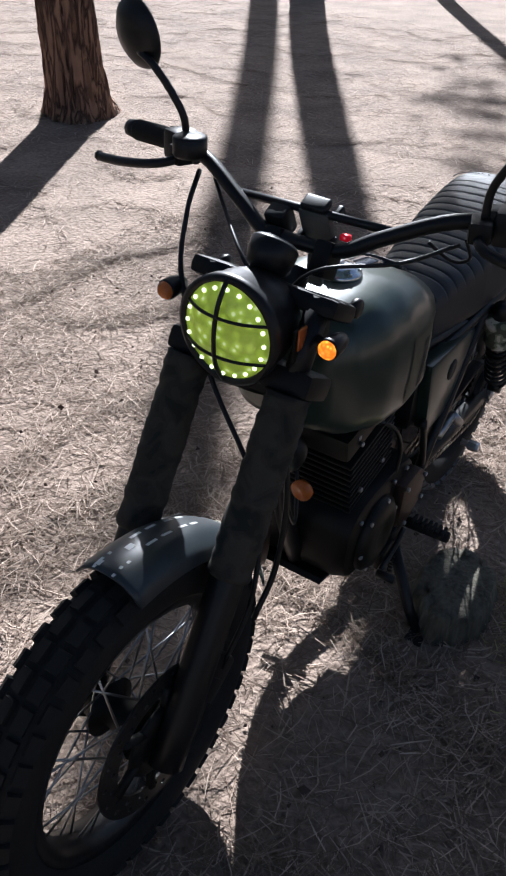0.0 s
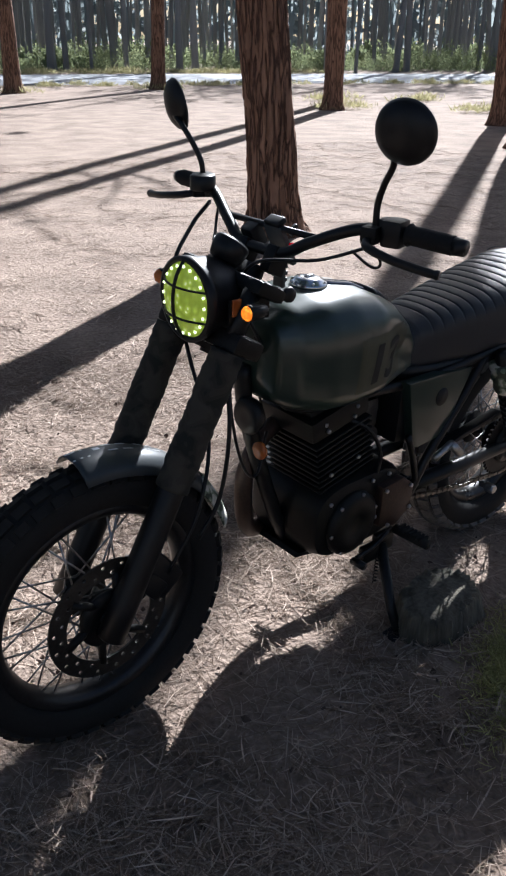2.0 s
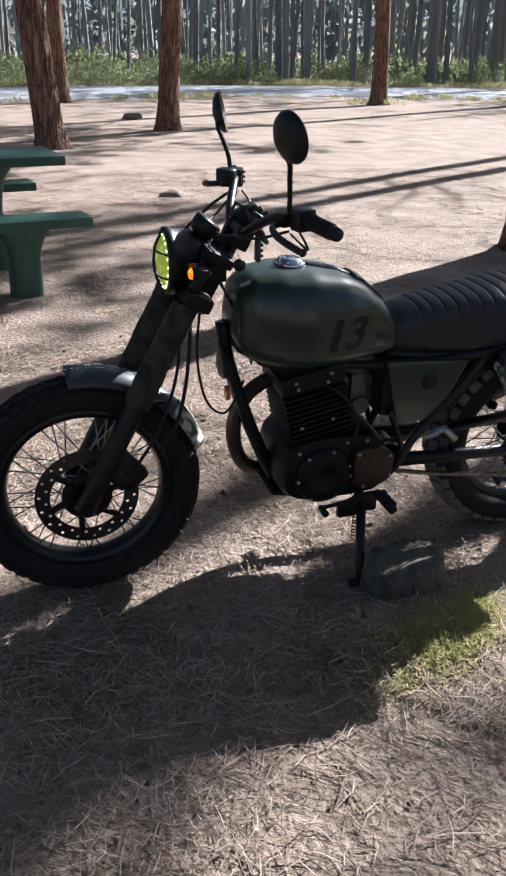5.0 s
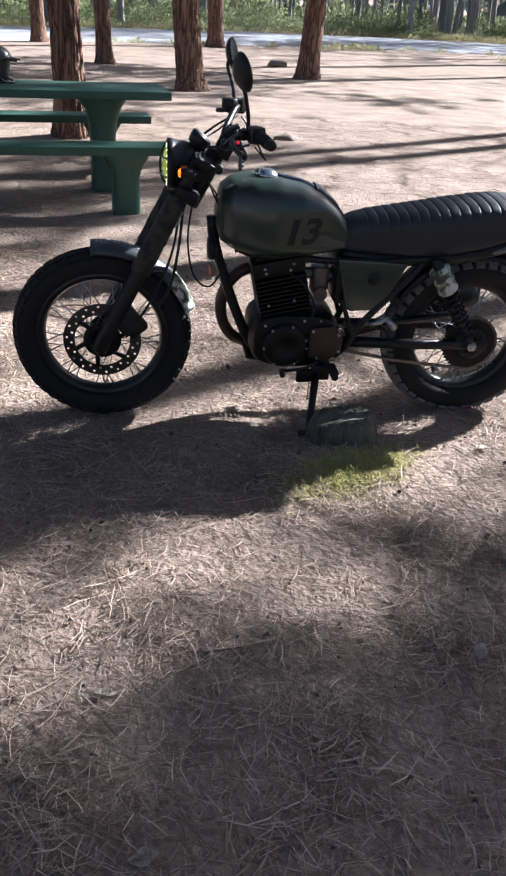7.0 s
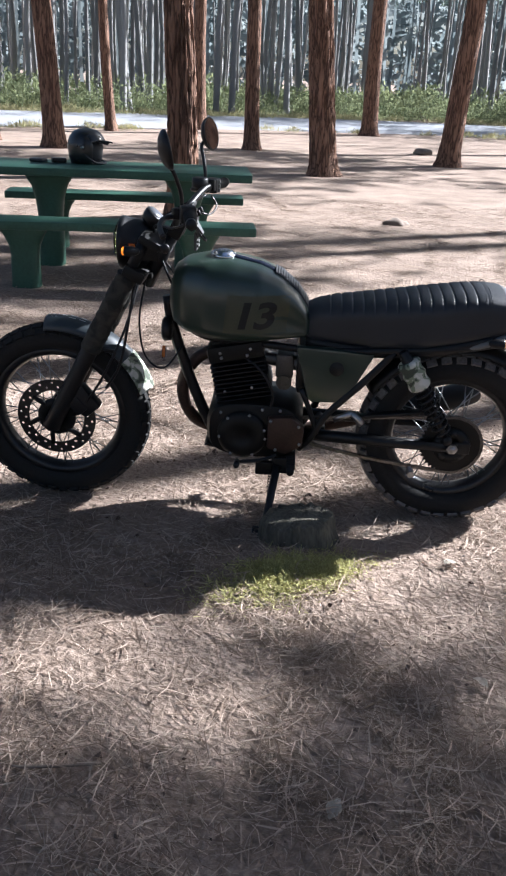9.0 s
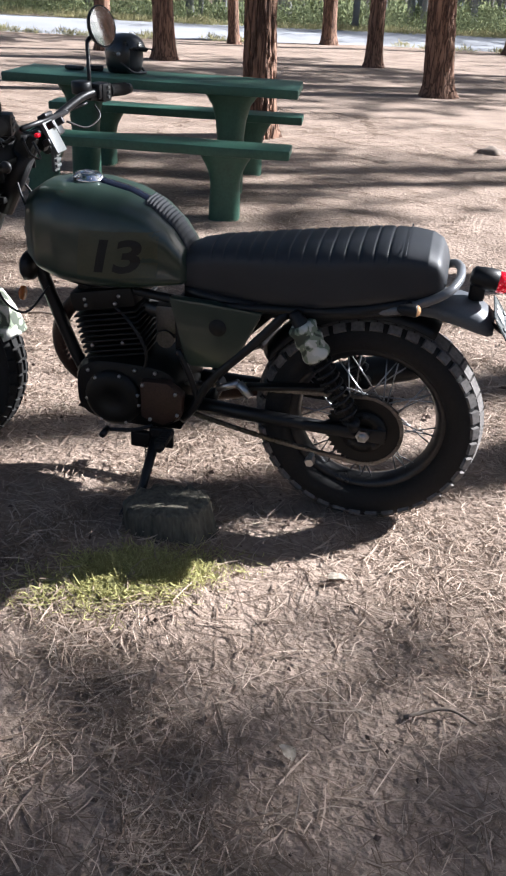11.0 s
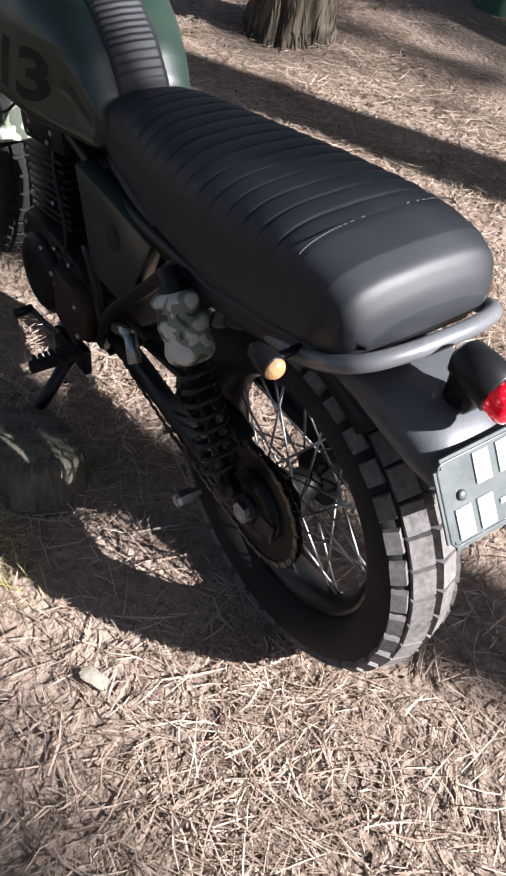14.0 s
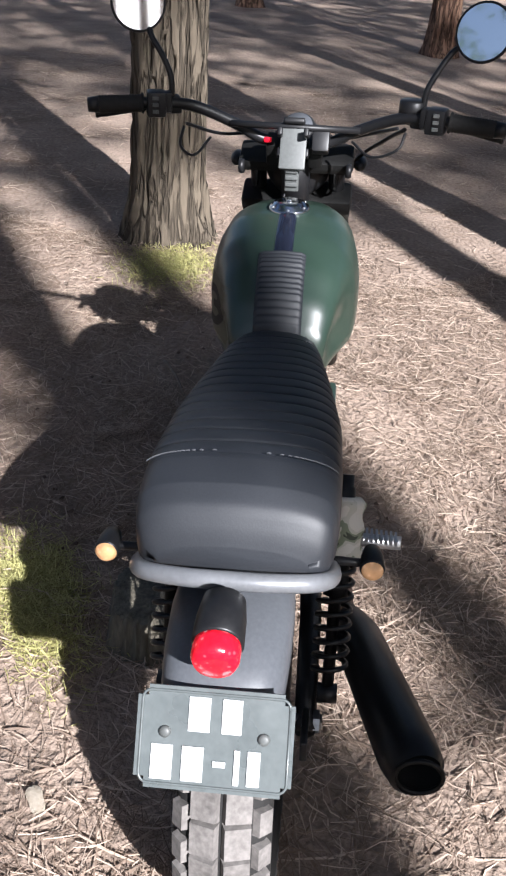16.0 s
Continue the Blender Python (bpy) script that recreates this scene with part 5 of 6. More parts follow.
def decal(text, x0, z0, size, sx, parent, material):
    """Letters laid onto the tank's left side."""
    cu = bpy.data.curves.new("lettering", "FONT")
    cu.body, cu.size, cu.shear, cu.offset, cu.space_character = text, size, 0.18, 0.0035, 0.92
    tmp = new("lettering", cu)
    dg = bpy.context.evaluated_depsgraph_get()
    me = bpy.data.meshes.new_from_object(tmp.evaluated_get(dg))
    bpy.data.objects.remove(tmp)
    bm = bmesh.new()
    bm.from_mesh(me)
    bpy.data.meshes.remove(me)
    bmesh.ops.triangulate(bm, faces=bm.faces[:])
    bmesh.ops.subdivide_edges(bm, edges=[e for e in bm.edges if e.calc_length() > 0.012], cuts=3)
    bmesh.ops.triangulate(bm, faces=bm.faces[:])
    for v in bm.verts:
        x, z = x0 + v.co.x * sx, z0 + v.co.y
        v.co = (x, -tank_side(x, z, 0.0018), z)
    bmesh.ops.recalc_face_normals(bm, faces=bm.faces)
    return part("lettering", bm, material, parent, "dark stencilled number 13")


bm = bmesh.new()
rows = []
for i in range(23):
    x = -0.132 + 0.200 * i / 22
    rows.append([bm.verts.new((x + 0.012 * (j / 9 - 0.5), -tank_side(x + 0.012 * (j / 9 - 0.5), 0.694 + 0.122 * j / 9, 0.0008), 0.694 + 0.122 * j / 9)) for j in range(10)])
for p, q in zip(rows, rows[1:]):
    for j in range(9):
        bm.faces.new((p[j], q[j], q[j + 1], p[j + 1]))
part("number_panel", bm, M_tankpale, tank, "faded lighter olive number panel")
decal("13", -0.116, 0.712, 0.118, 1.25, tank, M_tankdark)

# seat
SX = [0.112, 0.130, 0.165, 0.22, 0.36, 0.50, 0.63, 0.705, 0.755, 0.783, 0.799, 0.806]
STOP = [0.720, 0.762, 0.777, 0.790, 0.808, 0.828, 0.846, 0.850, 0.845, 0.832, 0.806, 0.786]
SBOT = [0.672, 0.655, 0.650, 0.645, 0.640, 0.652, 0.682, 0.705, 0.718, 0.728, 0.740, 0.752]
SWID = [0.052, 0.074, 0.083, 0.092, 0.113, 0.128, 0.130, 0.129, 0.126, 0.121, 0.110, 0.092]


def seat_point(x, a):
    zt, zb, w = lerp_at(x, SX, STOP), lerp_at(x, SX, SBOT), lerp_at(x, SX, SWID)
    c, s = math.cos(a), math.sin(a)
    y = w * math.copysign(abs(c) ** lerp_at(x, (0.1, 0.3, 0.7), (0.5, 0.45, 0.36)), c)
    zm = (zt + zb) / 2
    h = (zt - zb) / 2
    z = zm + h * math.copysign(abs(s) ** lerp_at(x, (0.1, 0.3, 0.7), (0.52, 0.48, 0.40)), s)
    if s > 0:
        z -= 0.012 * (y / w) ** 2
        top = max(0.0, min(1.0, (s - 0.35) / 0.3))
        if 0.205 < x < 0.695:
            ph = ((x - 0.205) / 0.0350) % 1.0
            z += top * 0.0052 * (math.sin(math.pi * ph) ** 0.24 - 0.85)
            y *= 1 + 0.010 * top * (math.sin(math.pi * ph) ** 0.55 - 0.75)
    return Vector((x, y, z))


sx_list = [0.112 + 0.018 * i / 5 for i in range(5)] + list(np.arange(0.130, 0.7551, 0.0025)) + xs_fine(0.757, 0.806, 14)
seat = part("seat", loft(bmesh.new(), [[seat_point(x, 2 * math.pi * k / 56) for k in range(56)] for x in sx_list]), M_vinyl, moto, "long black ribbed vinyl seat")
me = mesh_of(tube(bmesh.new(), [(0, -0.0028, 0), (0, 0, 0.0008), (0, 0.0028, 0)], 0.0009, 5), "stitch", M_thread)
for k in range(40):
    a = math.pi / 2 + (k - 19.5) / 20 * 0.86
    p = seat_point(0.7005, a)
    p += (p - Vector((0.7005, 0, 0.77))).normalized() * 0.005 + Vector((0, 0, 0.0022))
    q = seat_point(0.7005, a + 0.02)
    share("stitch", me, seat, Matrix.Translation(p) @ Matrix.Rotation(math.atan2((seat_point(0.7005, a - 0.02) - q).z, (seat_point(0.7005, a - 0.02) - q).y), 4, "X"))
# raised pressed marks on the seat's back, as plain bars
for k in range(7):
    if k in (3, 5):
        continue
    bm = box(bmesh.new(), (0.7725, -0.060 + 0.020 * k, 0.813), (0.010, 0.010 if k % 2 else 0.004, 0.020), Matrix.Rotation(radians(-32), 4, "Y"), 0.002)
    part("pressed_mark", bm, M_vinyl, seat)
part("seat_base", loft(bmesh.new(), [[(x, y * 0.93 * lerp_at(x, SX, SWID), z) for y, z in ((-1, lerp_at(x, SX, SBOT) - 0.018), (1, lerp_at(x, SX, SBOT) - 0.018), (1, lerp_at(x, SX, SBOT) + 0.012), (-1, lerp_at(x, SX, SBOT) + 0.012))] for x in np.linspace(0.13, 0.775, 24)]), M_black, seat)

# grab rail, tail, lamp, plate
bm = tube(bmesh.new(), spline([(0.62, -0.104, 0.668), (0.70, -0.116, 0.692), (0.775, -0.122, 0.728), (0.818, -0.102, 0.752), (0.836, -0.05, 0.762), (0.839, 0, 0.764), (0.836, 0.05, 0.762), (0.818, 0.102, 0.752), (0.775, 0.122, 0.728), (0.70, 0.116, 0.692), (0.62, 0.104, 0.668)], 6), 0.0115, 14)
part("grab_rail", bm, M_rail, moto, "grey tubular grab rail")
rings = []
for x, zt, w, th in ((0.66, 0.690, 0.068, 0.030), (0.73, 0.704, 0.076, 0.036), (0.79, 0.710, 0.079, 0.044), (0.85, 0.706, 0.078, 0.054), (0.895, 0.694, 0.074, 0.056), (0.926, 0.674, 0.066, 0.046), (0.940, 0.656, 0.052, 0.028)):
    ring = []
    for k in range(22):
        a = math.pi * k / 21
        ring.append((x, w * math.copysign(abs(math.cos(a)) ** 0.7, math.cos(a)), zt - th + th * math.sin(a) ** 0.7))
    for k in range(22):
        a = math.pi * (21 - k) / 21
        ring.append((x, (w - 0.004) * math.copysign(abs(math.cos(a)) ** 0.7, math.cos(a)), zt - th - 0.002 + (th - 0.006) * math.sin(a) ** 0.7))
    rings.append(ring)
tail = part("tail_fairing", loft(bmesh.new(), rings), M_tailgrey, moto, "charcoal plastic tail mudguard")
TL = Vector((0.908, 0.0, 0.755))
bm = lathe(bmesh.new(), [(0.016, -0.045), (0.025, -0.038), (0.0285, -0.012), (0.0295, 0.022), (0.027, 0.024)], (0, 0, 0), "x", 36)
tm = Matrix.Translation(TL) @ Matrix.Rotation(radians(8), 4, "Y")
bm.transform(tm)
lamp = part("tail_lamp", bm, M_black, moto, "round black tail lamp housing")
bm = lathe(bmesh.new(), [(0.0262, 0.020), (0.0272, 0.030), (0.0268, 0.043), (0.023, 0.050), (0.012, 0.052), (0.004, 0.052)], (0, 0, 0), "x", 36)
bm.transform(tm)
part("tail_lens", bm, M_red, lamp, "lit red tail lamp lens")
bm = bmesh.new()
box(bm, (0.885, 0, 0.722), (0.04, 0.03, 0.05), None, 0.008)
part("lamp_bracket", bm, M_black, lamp)
PM = Matrix.Translation((0.967, 0.0, 0.640)) @ Matrix.Rotation(radians(-35), 4, "Y")
bm = bmesh.new()
box(bm, (0, 0, 0), (0.003, 0.178, 0.114), None, 0.0)
vert = [e for e in bm.edges if abs((e.verts[0].co - e.verts[1].co).x) > 0.002]
bmesh.ops.bevel(bm, geom=vert, offset=0.012, segments=4, affect="EDGES")
bm.transform(PM)
npl = crease(part("number_plate", bm, M_plate, moto, "grey metal number plate with rows of white bars"))
bm = bmesh.new()
rim_pts = [(0.0015, cy + 0.010 * math.cos(a), cz + 0.010 * math.sin(a)) for cy, cz, q in ((0.0735, 0.0415, 0), (-0.0735, 0.0415, 1), (-0.0735, -0.0415, 2), (0.0735, -0.0415, 3)) for a in (math.pi / 2 * (q + i / 4) for i in range(5))]
rim_pts.append(rim_pts[0])
tube(bm, rim_pts, 0.0017, 6)
bm.transform(PM)
part("plate_rim", bm, M_plate, npl)
for y, z, w, h in ((-0.018, 0.028, 0.024, 0.038), (0.019, 0.028, 0.022, 0.038), (-0.058, -0.027, 0.024, 0.038), (-0.023, -0.027, 0.024, 0.038), (0.007, -0.025, 0.014, 0.006), (0.027, -0.027, 0.006, 0.038), (0.046, -0.027, 0.014, 0.038)):
    bm = box(bmesh.new(), (0.0030, y, z), (0.0020, w, h), None, 0.0)
    bm.transform(PM)
    part("plate_mark", bm, M_white, npl, "plain white bar", smooth=False)
for y in (-0.056, 0.056):
    bm = lathe(bmesh.new(), [(0.007, 0.001), (0.0065, 0.005), (0.003, 0.006)], (0, y, 0.006), "x", 14)
    bm.transform(PM)
    part("plate_bolt", bm, M_grey, npl)
for y in (-0.04, 0.04):
    part("plate_bracket", rod((0.915, y, 0.665), (0.962, y, 0.635), 0.006), M_black, npl)
# inner rear mudguard under the seat
part("inner_mudguard", fender(150, 62, 0.352, 0.066, 0.03, RA), M_black, moto, "black inner rear mudguard")

# frame
bm = bmesh.new()
for s in (-1, 1):
    tube(bm, spline([(-0.31, 0.02 * s, 0.83), (-0.24, 0.05 * s, 0.66), (0.0, 0.07 * s, 0.635), (0.2, 0.09 * s, 0.63), (0.42, 0.105 * s, 0.65), (0.62, 0.11 * s, 0.67), (0.74, 0.10 * s, 0.69)], 5), 0.0125, 10)
    tube(bm, spline([(0.42, 0.105 * s, 0.645), (0.34, 0.11 * s, 0.55), (0.22, 0.115 * s, 0.42), (0.165, 0.11 * s, 0.32), (0.13, 0.09 * s, 0.27)], 5), 0.0125, 10)
    tube(bm, spline([(0.125, 0.115 * s, 0.50), (0.16, 0.115 * s, 0.42), (0.185, 0.115 * s, 0.34)], 4), 0.009, 8)
tube(bm, spline([(-0.335, 0, 0.76), (-0.318, 0, 0.65), (-0.258, 0, 0.47), (-0.205, 0, 0.34), (-0.17, 0, 0.27)], 4), 0.019, 12)
part("frame", bm, M_black, moto, "black tubular frame")
# swingarm, shocks
sw = bmesh.new()
for s in (-1, 1):
    tube(sw, [(0.14, 0.085 * s, 0.325), (0.40, 0.095 * s, 0.318), (0.665, 0.098 * s, 0.312)], [0.022, 0.020, 0.018], 10)
    box(sw, (0.672, 0.098 * s, 0.312), (0.075, 0.012, 0.042), None, 0.004)
tube(sw, [(0.20, -0.09, 0.322), (0.20, 0.09, 0.322)], 0.018, 10)
part("swingarm", sw, M_black, moto, "black swingarm")
part("rear_axle", rod(RA + Vector((0, -0.125, 0)), RA + Vector((0, 0.125, 0)), 0.011), M_steel, moto)
for s in (-1, 1):
    part("axle_nut", lathe(bmesh.new(), [(0.019, -0.005), (0.019, 0.005), (0.010, 0.006), (0.010, -0.006)], RA + Vector((0, 0.116 * s, 0)), seg=6, closed=True), M_steel, moto, smooth=False)
for s in (-1, 1):
    top, bot = Vector((0.442, 0.138 * s, 0.660)), Vector((0.622, 0.130 * s, 0.355))
    d = bot - top
    sh = part("shock_absorber", tube(bmesh.new(), [top, top + d * 0.05, top + d * 0.06, top + d * 0.55, top + d * 0.56, bot], [0.016, 0.016, 0.020, 0.020, 0.010, 0.010], 12), M_black, moto, "black rear shock absorber")
    helix = []
    ax = d.normalized()
    u = ax.orthogonal().normalized()
    w = ax.cross(u)
    for i in range(150):
        t = i / 149
        a = t * 2 * math.pi * 9
        helix.append(top + d * (0.34 + 0.56 * t) + (u * math.cos(a) + w * math.sin(a)) * 0.027)
    part("spring", tube(bmesh.new(), helix, 0.0044, 6), M_black, sh, "black coil spring")
    pts, rs = [], []
    for i in range(14):
        pts.append(top + d * (0.10 + 0.30 * i / 13))
        rs.append(0.036 + 0.0025 * math.sin(i * 1.3) - (0.006 if i in (0, 13) else 0))
    part("shock_cover", tube(bmesh.new(), pts, rs, 18), M_camo, sh, "pale camouflage cloth cover")
    part("shock_eye", rod(bot + Vector((0, -0.016, 0)), bot + Vector((0, 0.016, 0)), 0.016), M_black, sh)

# sprocket and chain
bm = bmesh.new()
teeth = 42
outline = []
for k in range(teeth * 2):
    a = math.pi * k / teeth
    rr = 0.098 if k % 2 else 0.108
    outline.append((RA.x + rr * math.cos(a), RA.z + rr * math.sin(a)))
prism(bm, outline, -0.086, -0.080)
part("sprocket", bm, M_engine, rw, "dark toothed rear sprocket", smooth=False)
bm = bmesh.new()
lathe(bm, [(0.030, -0.102), (0.062, -0.096), (0.066, -0.078), (0.030, -0.078)], RA, seg=36, closed=True)
part("sprocket_carrier", bm, M_engine, rw)
me = mesh_of(lathe(bmesh.new(), [(0.013, -0.0995), (0.013, -0.094)], (0, 0, 0), seg=14), "carrier_hole", M_black)
for k in range(5):
    a = 2 * math.pi * k / 5 + 0.3
    share("carrier_hole", me, rw, Matrix.Translation(RA + Vector((0.046 * math.cos(a), 0, 0.046 * math.sin(a)))))
FS = Vector((0.085, 0, 0.345))
R1, R2 = 0.036, 0.104
loop = []
ang = math.asin((R2 - R1) / (RA.x - FS.x))
th0 = math.pi / 2 + ang
p0, p1 = FS + Vector((math.cos(th0) * R1, 0, math.sin(th0) * R1)), RA + Vector((math.cos(th0) * R2, 0, math.sin(th0) * R2))
n = 44
loop += [p0.lerp(p1, i / n) for i in range(n)]
loop += [RA + Vector((math.cos(th0 - t) * R2, 0, math.sin(th0 - t) * R2)) for t in np.linspace(0, 2 * th0, 27)[:-1]]
q0, q1 = RA + Vector((math.cos(-th0) * R2, 0, math.sin(-th0) * R2)), FS + Vector((math.cos(-th0) * R1, 0, math.sin(-th0) * R1))
loop += [q0.lerp(q1, i / n) + Vector((0, 0, -0.012 * math.sin(math.pi * i / n))) for i in range(n + 1)]
vs, fs = [], []
for i, (a, b) in enumerate(zip(loop, loop[1:])):
    d = (b - a)
    t = d.normalized()
    nn = Vector((-t.z, 0, t.x))
    o = 0.0065 if i % 2 else 0.0048
    for yy in (-o, o - 0.0018):
        k = len(vs)
        for y in (yy, yy + 0.0018):
            for u, w in ((-0.12, -1), (1.12, -1), (1.12, 1), (-0.12, 1)):
                vs.append(tuple(a + d * u + nn * w * 0.0048 + Vector((0, -0.083 + y, 0))))
        fs += [(k, k + 1, k + 2, k + 3), (k + 7, k + 6, k + 5, k + 4)] + [(k + q, k + 4 + q, k + 4 + (q + 1) % 4, k + (q + 1) % 4) for q in range(4)]
raw("drive_chain", vs, fs, M_chain, moto, "oily steel drive chain")
part("chain_guard", prism(bmesh.new(), [(0.30, 0.405), (0.56, 0.442), (0.60, 0.430), (0.60, 0.422), (0.56, 0.432), (0.30, 0.392)], -0.100, -0.070, 0.002), M_black, moto, "black chain guard")

# engine
eng = bmesh.new()
rings = []
for y, s in ((-0.118, 0.80), (-0.112, 0.93), (-0.085, 1.0), (0.085, 1.0), (0.112, 0.93), (0.118, 0.80)):
    ring = []
    for k in range(36):
        a = 2 * math.pi * k / 36
        c, q = math.cos(a), math.sin(a)
        ring.append((-0.025 + 0.165 * s * math.copysign(abs(c) ** 0.6, c), y, 0.335 + (0.105 if q > 0 else 0.100) * s * math.copysign(abs(q) ** 0.62, q)))
    rings.append(ring)
engine = crease(part("engine", loft(eng, rings), M_engine, moto, "black air-cooled engine"), 45)
m_cyl = Matrix.Translation((-0.075, 0, 0.43)) @ Matrix.Rotation(radians(-12), 4, "Y")
for i in range(9):
    bm = box(bmesh.new(), (0.012, 0, 0.012 + 0.0155 * i), (0.185, 0.190, 0.006), None, 0.002)
    bm.transform(m_cyl)
    part("cooling_fin", bm, M_engine, engine)
bm = rod((0.012, 0, 0), (0.012, 0, 0.15), 0.072)
bm.transform(m_cyl)
part("cylinder", bm, M_engine, engine)
bm = bmesh.new()
box(bm, (0.012, 0, 0.175), (0.190, 0.178, 0.058), None, 0.014)
box(bm, (0.010, 0, 0.208), (0.145, 0.135, 0.022), None, 0.010)
bm.transform(m_cyl)
crease(part("cylinder_head", bm, M_engine, engine))
bm = lathe(bmesh.new(), [(0.086, -0.110), (0.084, -0.128), (0.070, -0.138), (0.034, -0.141), (0.030, -0.137), (0.004, -0.137)], (-0.065, 0, 0.325), seg=40)
part("generator_cover", bm, M_engine, engine, "round black generator cover")
bm = prism(bmesh.new(), [(0.02, 0.40), (0.10, 0.405), (0.145, 0.37), (0.14, 0.30), (0.085, 0.265), (0.02, 0.285)], -0.142, -0.105, 0.010)
crease(part("sprocket_cover", bm, M_engbrown, engine, "sprocket cover, brown reflection painted into its colour"), 50)
bm = lathe(bmesh.new(), [(0.080, 0.110), (0.078, 0.132), (0.060, 0.140), (0.004, 0.141)], (0.0, 0, 0.335), seg=40)
part("clutch_cover", bm, M_engine, engine)
me = mesh_of(lathe(bmesh.new(), [(0.0052, 0.0), (0.0052, -0.006), (0.0030, -0.007)], (0, 0, 0), seg=8), "cover_bolt", M_steel)
for x, y, z in [(-0.065 + 0.078 * math.cos(a), -0.128, 0.325 + 0.078 * math.sin(a)) for a in np.arange(0.3, 6.2, 0.98)] + [(0.03, -0.142, 0.39), (0.125, -0.142, 0.375), (0.13, -0.142, 0.31), (0.05, -0.142, 0.285), (-0.15, -0.084, 0.60), (-0.05, -0.086, 0.622), (-0.145, -0.09, 0.585), (-0.06, -0.09, 0.60), (-0.13, -0.097, 0.47), (-0.04, -0.097, 0.49), (0.0, -0.119, 0.42), (0.06, -0.119, 0.42), (-0.14, -0.115, 0.40)]:
    share("cover_bolt", me, engine, Matrix.Translation((x, y, z)), "bright bolt head")
bm = bmesh.new()
tube(bm, [(-0.01, 0, 0.565), (0.05, 0, 0.555)], [0.024, 0.022], 12)
box(bm, (0.065, 0, 0.545), (0.06, 0.075, 0.085), None, 0.012)
lathe(bm, [(0.026, -0.045), (0.026, 0.045)], (0.065, 0, 0.49), seg=18)
tube(bm, [(0.09, 0, 0.55), (0.15, 0, 0.55)], [0.025, 0.035], 12)
carb = crease(part("carburettor", bm, M_carb, engine, "grey metal carburettor"), 40)
bm = box(bmesh.new(), (0.190, 0, 0.550), (0.17, 0.185, 0.16), None, 0.02)
crease(part("air_box", bm, M_black, moto))

# exhaust
pipe = spline([(-0.135, 0.045, 0.555), (-0.185, 0.045, 0.560), (-0.245, 0.040, 0.525), (-0.285, 0.030, 0.455), (-0.282, 0.030, 0.370), (-0.240, 0.055, 0.290), (-0.160, 0.095, 0.245), (-0.02, 0.135, 0.225), (0.15, 0.150, 0.235), (0.30, 0.155, 0.270), (0.38, 0.160, 0.295)], 7)
ex = part("exhaust_pipe", tube(bmesh.new(), pipe, 0.0215, 16), M_engbrown, moto, "heat-browned exhaust header pipe")
mu = [Vector((0.35, 0.160, 0.283)), Vector((0.39, 0.172, 0.290)), Vector((0.44, 0.184, 0.301)), Vector((0.735, 0.252, 0.368)), Vector((0.772, 0.262, 0.377)), Vector((0.784, 0.265, 0.380))]
part("silencer", tube(bmesh.new(), mu, [0.022, 0.034, 0.044, 0.047, 0.043, 0.035], 24, False), M_black, ex, "matt black silencer")
bm = tube(bmesh.new(), [mu[-1] - (mu[-1] - mu[2]) * 0.3, mu[-1] - (mu[-1] - mu[2]) * 0.298, mu[-1]], [0.002, 0.033, 0.035], 24, False)
part("silencer_mouth", bm, M_tankdark, ex)
bm = bmesh.new()
rg = [mu[-1] + Vector((0.003, 0.034 * math.cos(a), 0.034 * math.sin(a))) for a in np.linspace(0, 2 * math.pi, 25)]
tube(bm, rg, 0.004, 6, False)
part("silencer_rim", bm, M_engine, ex)

# side covers
for s in (-1, 1):
    bm = prism(bmesh.new(), [(0.100, 0.648), (0.22, 0.644), (0.356, 0.634), (0.346, 0.612), (0.280, 0.478), (0.262, 0.460), (0.162, 0.456), (0.146, 0.466)], s * 0.085, s * 0.118, 0.008)
    cov = crease(part("side_cover", bm, M_tank, moto, "olive triangular side cover"), 50)
    # Dark disc on the cover stands in for the shaded round hole.
    part("hole_shade_disc", rod((0.236, s * 0.1175, 0.580), (0.236, s * 0.1195, 0.580), 0.024, seg=24), M_tankdark, cov)

# pegs, levers, stand
bm = bmesh.new()
tube(bm, [(0.105, -0.13, 0.245), (0.105, -0.235, 0.250)], 0.013, 10)
pg = part("foot_peg", bm, M_rubber, moto, "black ribbed foot peg")
for k in range(7):
    part("peg_rib", box(bmesh.new(), (0.105, -0.150 - 0.012 * k, 0.260), (0.030, 0.006, 0.010)), M_rubber, pg, smooth=False)
bm = bmesh.new()
tube(bm, [(0.105, 0.13, 0.245), (0.105, 0.235, 0.250)], 0.013, 10)
part("foot_peg", bm, M_rubber, moto)
bm = bmesh.new()
tube(bm, [(0.31, 0.125, 0.43), (0.328, 0.252, 0.440)], 0.013, 10)
pg = part("pillion_peg", bm, M_steel, moto, "ribbed grey pillion peg")
for k in range(12):
    part("peg_rib", box(bmesh.new(), (0.312 + 0.0012 * k, 0.146 + 0.0088 * k, 0.447), (0.030, 0.004, 0.010)), M_steel, pg, smooth=False)
part("peg_arm", rod((0.24, 0.12, 0.40), (0.30, 0.125, 0.43), 0.010), M_steel, pg)
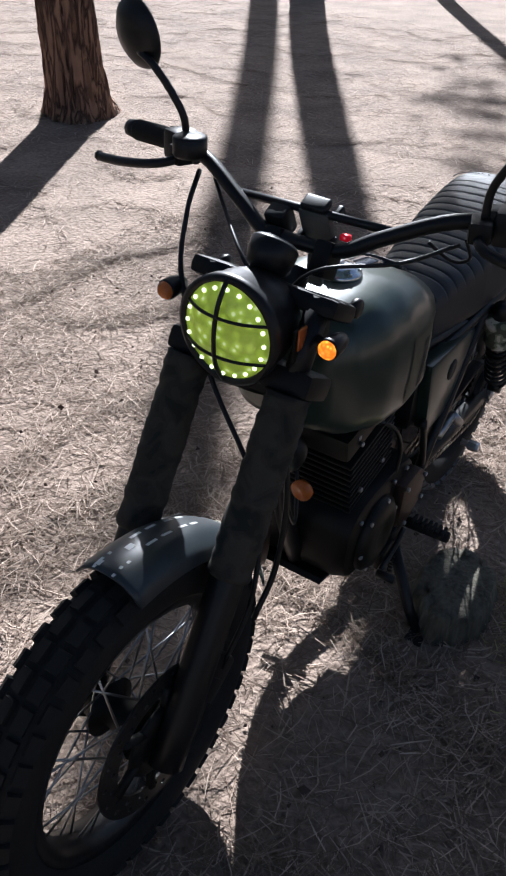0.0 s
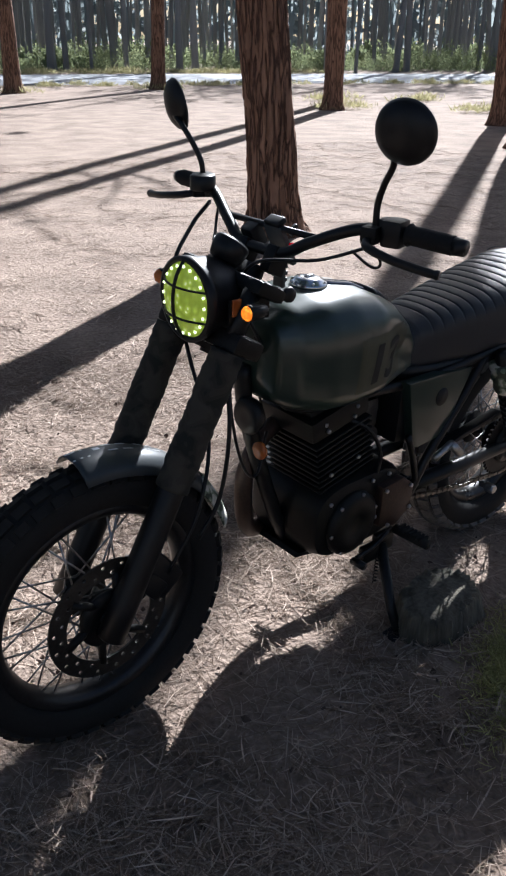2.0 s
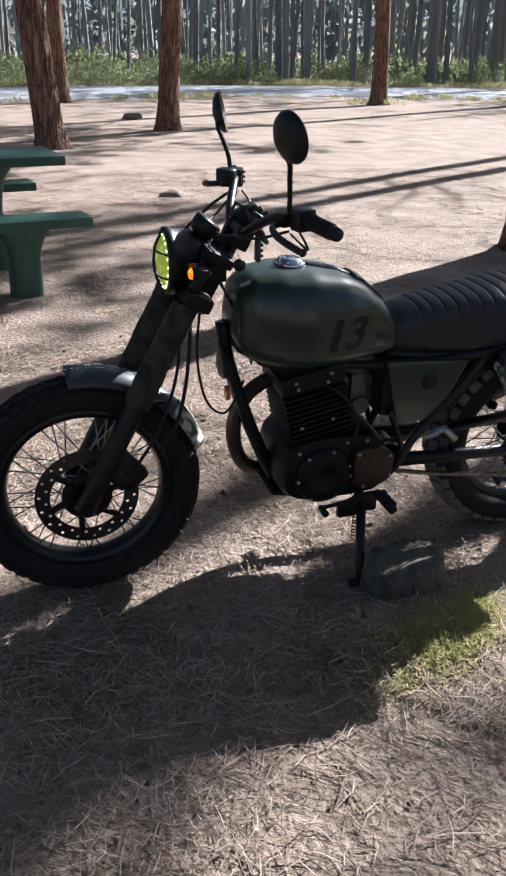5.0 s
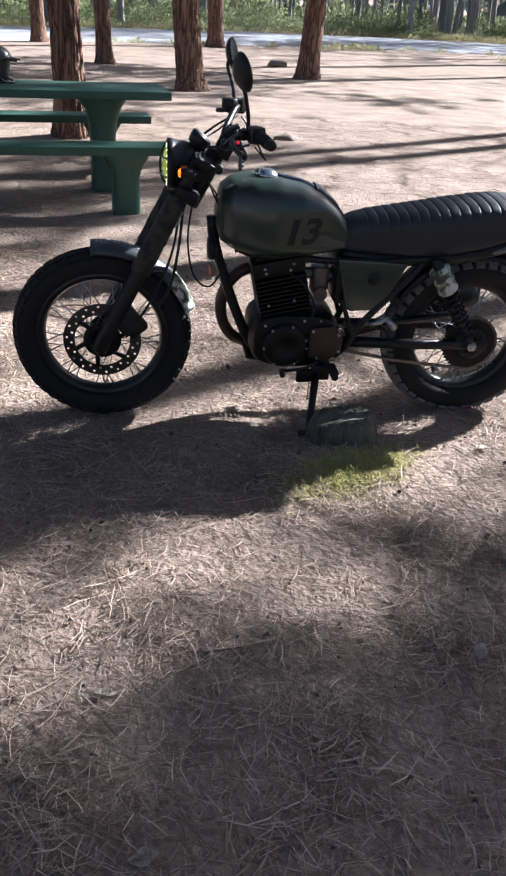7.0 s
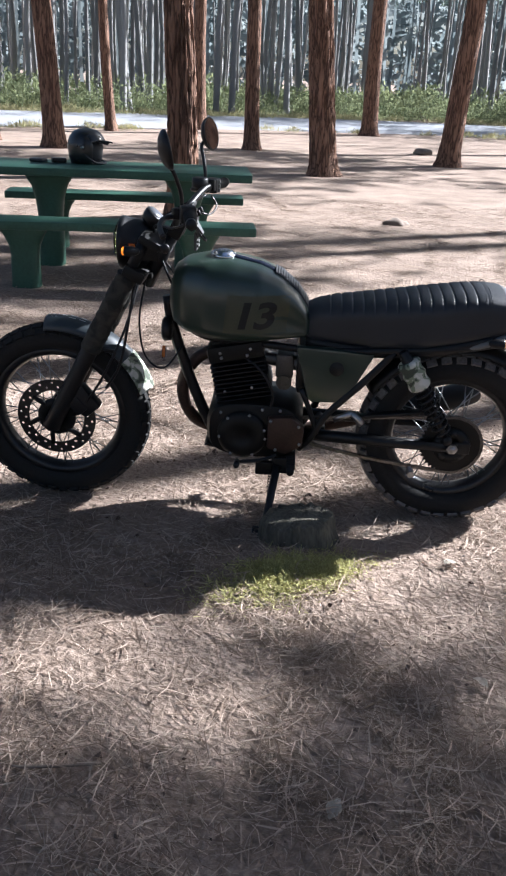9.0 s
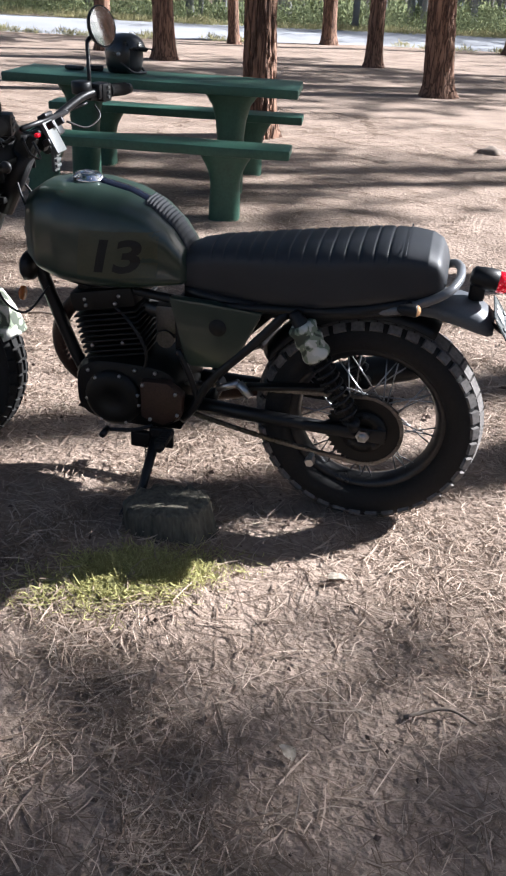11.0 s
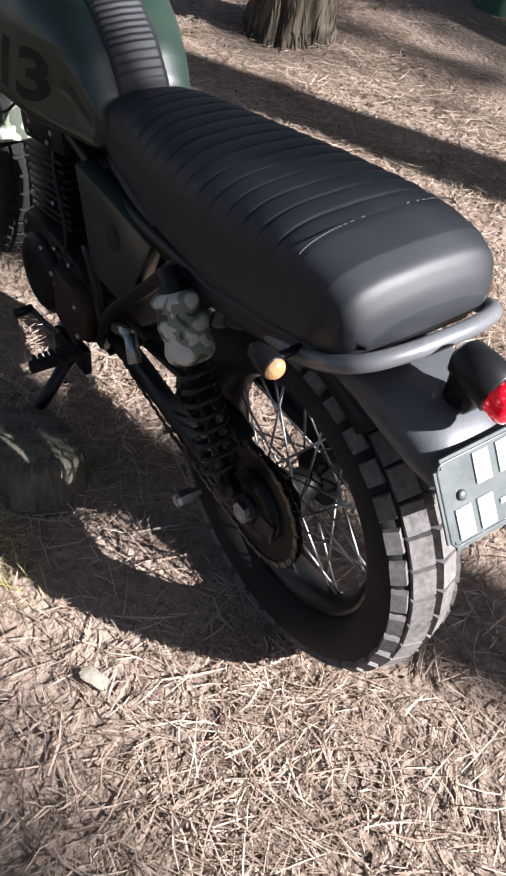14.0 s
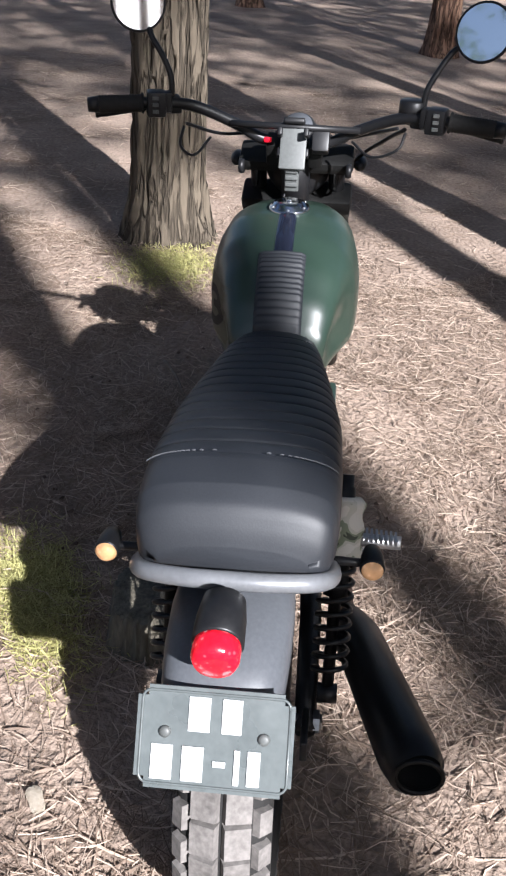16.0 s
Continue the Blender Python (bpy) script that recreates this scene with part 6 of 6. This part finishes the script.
pg = part("pillion_peg", rod((0.30, -0.125, 0.43), (0.335, -0.135, 0.395), 0.012), M_steel, moto, "folded grey pillion peg")
part("peg_arm", rod((0.24, -0.12, 0.40), (0.30, -0.125, 0.43), 0.010), M_steel, pg)
# Pale nub of unknown purpose under the swingarm.
part("hex_nub", lathe(bmesh.new(), [(0.004, -0.018), (0.012, -0.018), (0.014, -0.012), (0.014, 0.010), (0.009, 0.014), (0.009, 0.030)], (0.513, -0.138, 0.228), seg=6), M_steel, moto, "pale hexagonal nub under the swingarm", smooth=False)
bm = tube(bmesh.new(), spline([(0.055, -0.145, 0.265), (0.0, -0.150, 0.245), (-0.075, -0.152, 0.236)], 4), 0.006, 8)
tube(bm, [(-0.078, -0.150, 0.236), (-0.078, -0.190, 0.238)], 0.010, 8)
part("gear_lever", bm, M_black, moto, "black gear lever")
bm = bmesh.new()
box(bm, (0.075, -0.118, 0.215), (0.07, 0.018, 0.06), None, 0.005)
tube(bm, [(0.06, -0.125, 0.215), (0.035, -0.205, 0.065), (0.028, -0.238, 0.022)], [0.015, 0.013, 0.012], 10)
box(bm, (0.020, -0.243, 0.020), (0.065, 0.042, 0.010), Matrix.Rotation(radians(10), 4, "X"), 0.003)
part("side_stand", bm, M_black, moto, "black side stand folded out onto the ground")
bm = bmesh.new()
box(bm, (0.015, -0.125, 0.205), (0.06, 0.02, 0.05), None, 0.006)
helix = [Vector((0.035 + 0.005 * math.cos(i * 0.9), -0.14 + 0.005 * math.sin(i * 0.9), 0.20 - i * 0.0015)) for i in range(60)]
tube(bm, helix, 0.0015, 5)
part("stand_spring", bm, M_engine, moto)
part("engine_guard", prism(bmesh.new(), [(-0.19, 0.262), (-0.02, 0.228), (0.12, 0.232), (0.12, 0.224), (-0.02, 0.218), (-0.20, 0.252)], -0.075, 0.075, 0.002), M_engine, moto)

# cables, horn, reflector
def cable(pts, r=0.0035, material=None, name="cable"):
    part(name, tube(bmesh.new(), spline(pts, 6), r, 6), material or M_black, moto)


cable([(-0.245, -0.225, 1.05), (-0.30, -0.16, 1.02), (-0.37, -0.06, 1.00), (-0.36, 0.0, 0.90), (-0.29, 0.03, 0.78), (-0.24, 0.03, 0.62)])
cable([(-0.25, 0.225, 1.05), (-0.33, 0.19, 1.01), (-0.42, 0.13, 0.94), (-0.44, 0.05, 0.80), (-0.47, -0.06, 0.66), (-0.53, -0.105, 0.52), (-0.60, -0.10, 0.40)], 0.0045, None, "brake_hose")
cable([(-0.235, 0.21, 1.055), (-0.31, 0.13, 1.02), (-0.38, 0.04, 0.98), (-0.34, -0.03, 0.86), (-0.26, -0.04, 0.70)])
cable([(-0.40, -0.03, 0.84), (-0.42, -0.07, 0.70), (-0.40, -0.09, 0.58), (-0.34, -0.07, 0.53), (-0.28, -0.03, 0.60)])
cable([(-0.43, -0.04, 0.86), (-0.45, -0.10, 0.70), (-0.48, -0.115, 0.55), (-0.53, -0.11, 0.46)], 0.005, None, "brake_hose")
cable([(-0.10, -0.06, 0.60), (-0.02, -0.10, 0.56), (0.03, -0.11, 0.48), (0.02, -0.11, 0.40)], 0.005)
cable([(-0.22, -0.225, 1.05), (-0.20, -0.23, 1.015), (-0.19, -0.20, 1.0), (-0.22, -0.17, 1.03)], 0.003)
cable([(-0.22, 0.225, 1.05), (-0.20, 0.21, 1.02), (-0.22, 0.16, 1.0), (-0.26, 0.12, 1.02)], 0.003)
bm = lathe(bmesh.new(), [(0.012, 0.020), (0.038, 0.014), (0.042, -0.006), (0.034, -0.014), (0.012, -0.010)], (-0.335, -0.03, 0.655), "x", 24)
part("horn", bm, M_black, moto, "small round black horn")
part("frame_reflector", rod((-0.335, -0.075, 0.59), (-0.343, -0.075, 0.59), 0.020, seg=18), M_amberdark, moto, "round amber reflector")
for s in (-1, 1):
    bm = lathe(bmesh.new(), [(0.014, -0.006), (0.016, 0.0), (0.014, 0.006)], (-0.325, 0.118 * s, 0.945), seg=18)
    part("fork_reflector", steered(bm), M_black, moto)
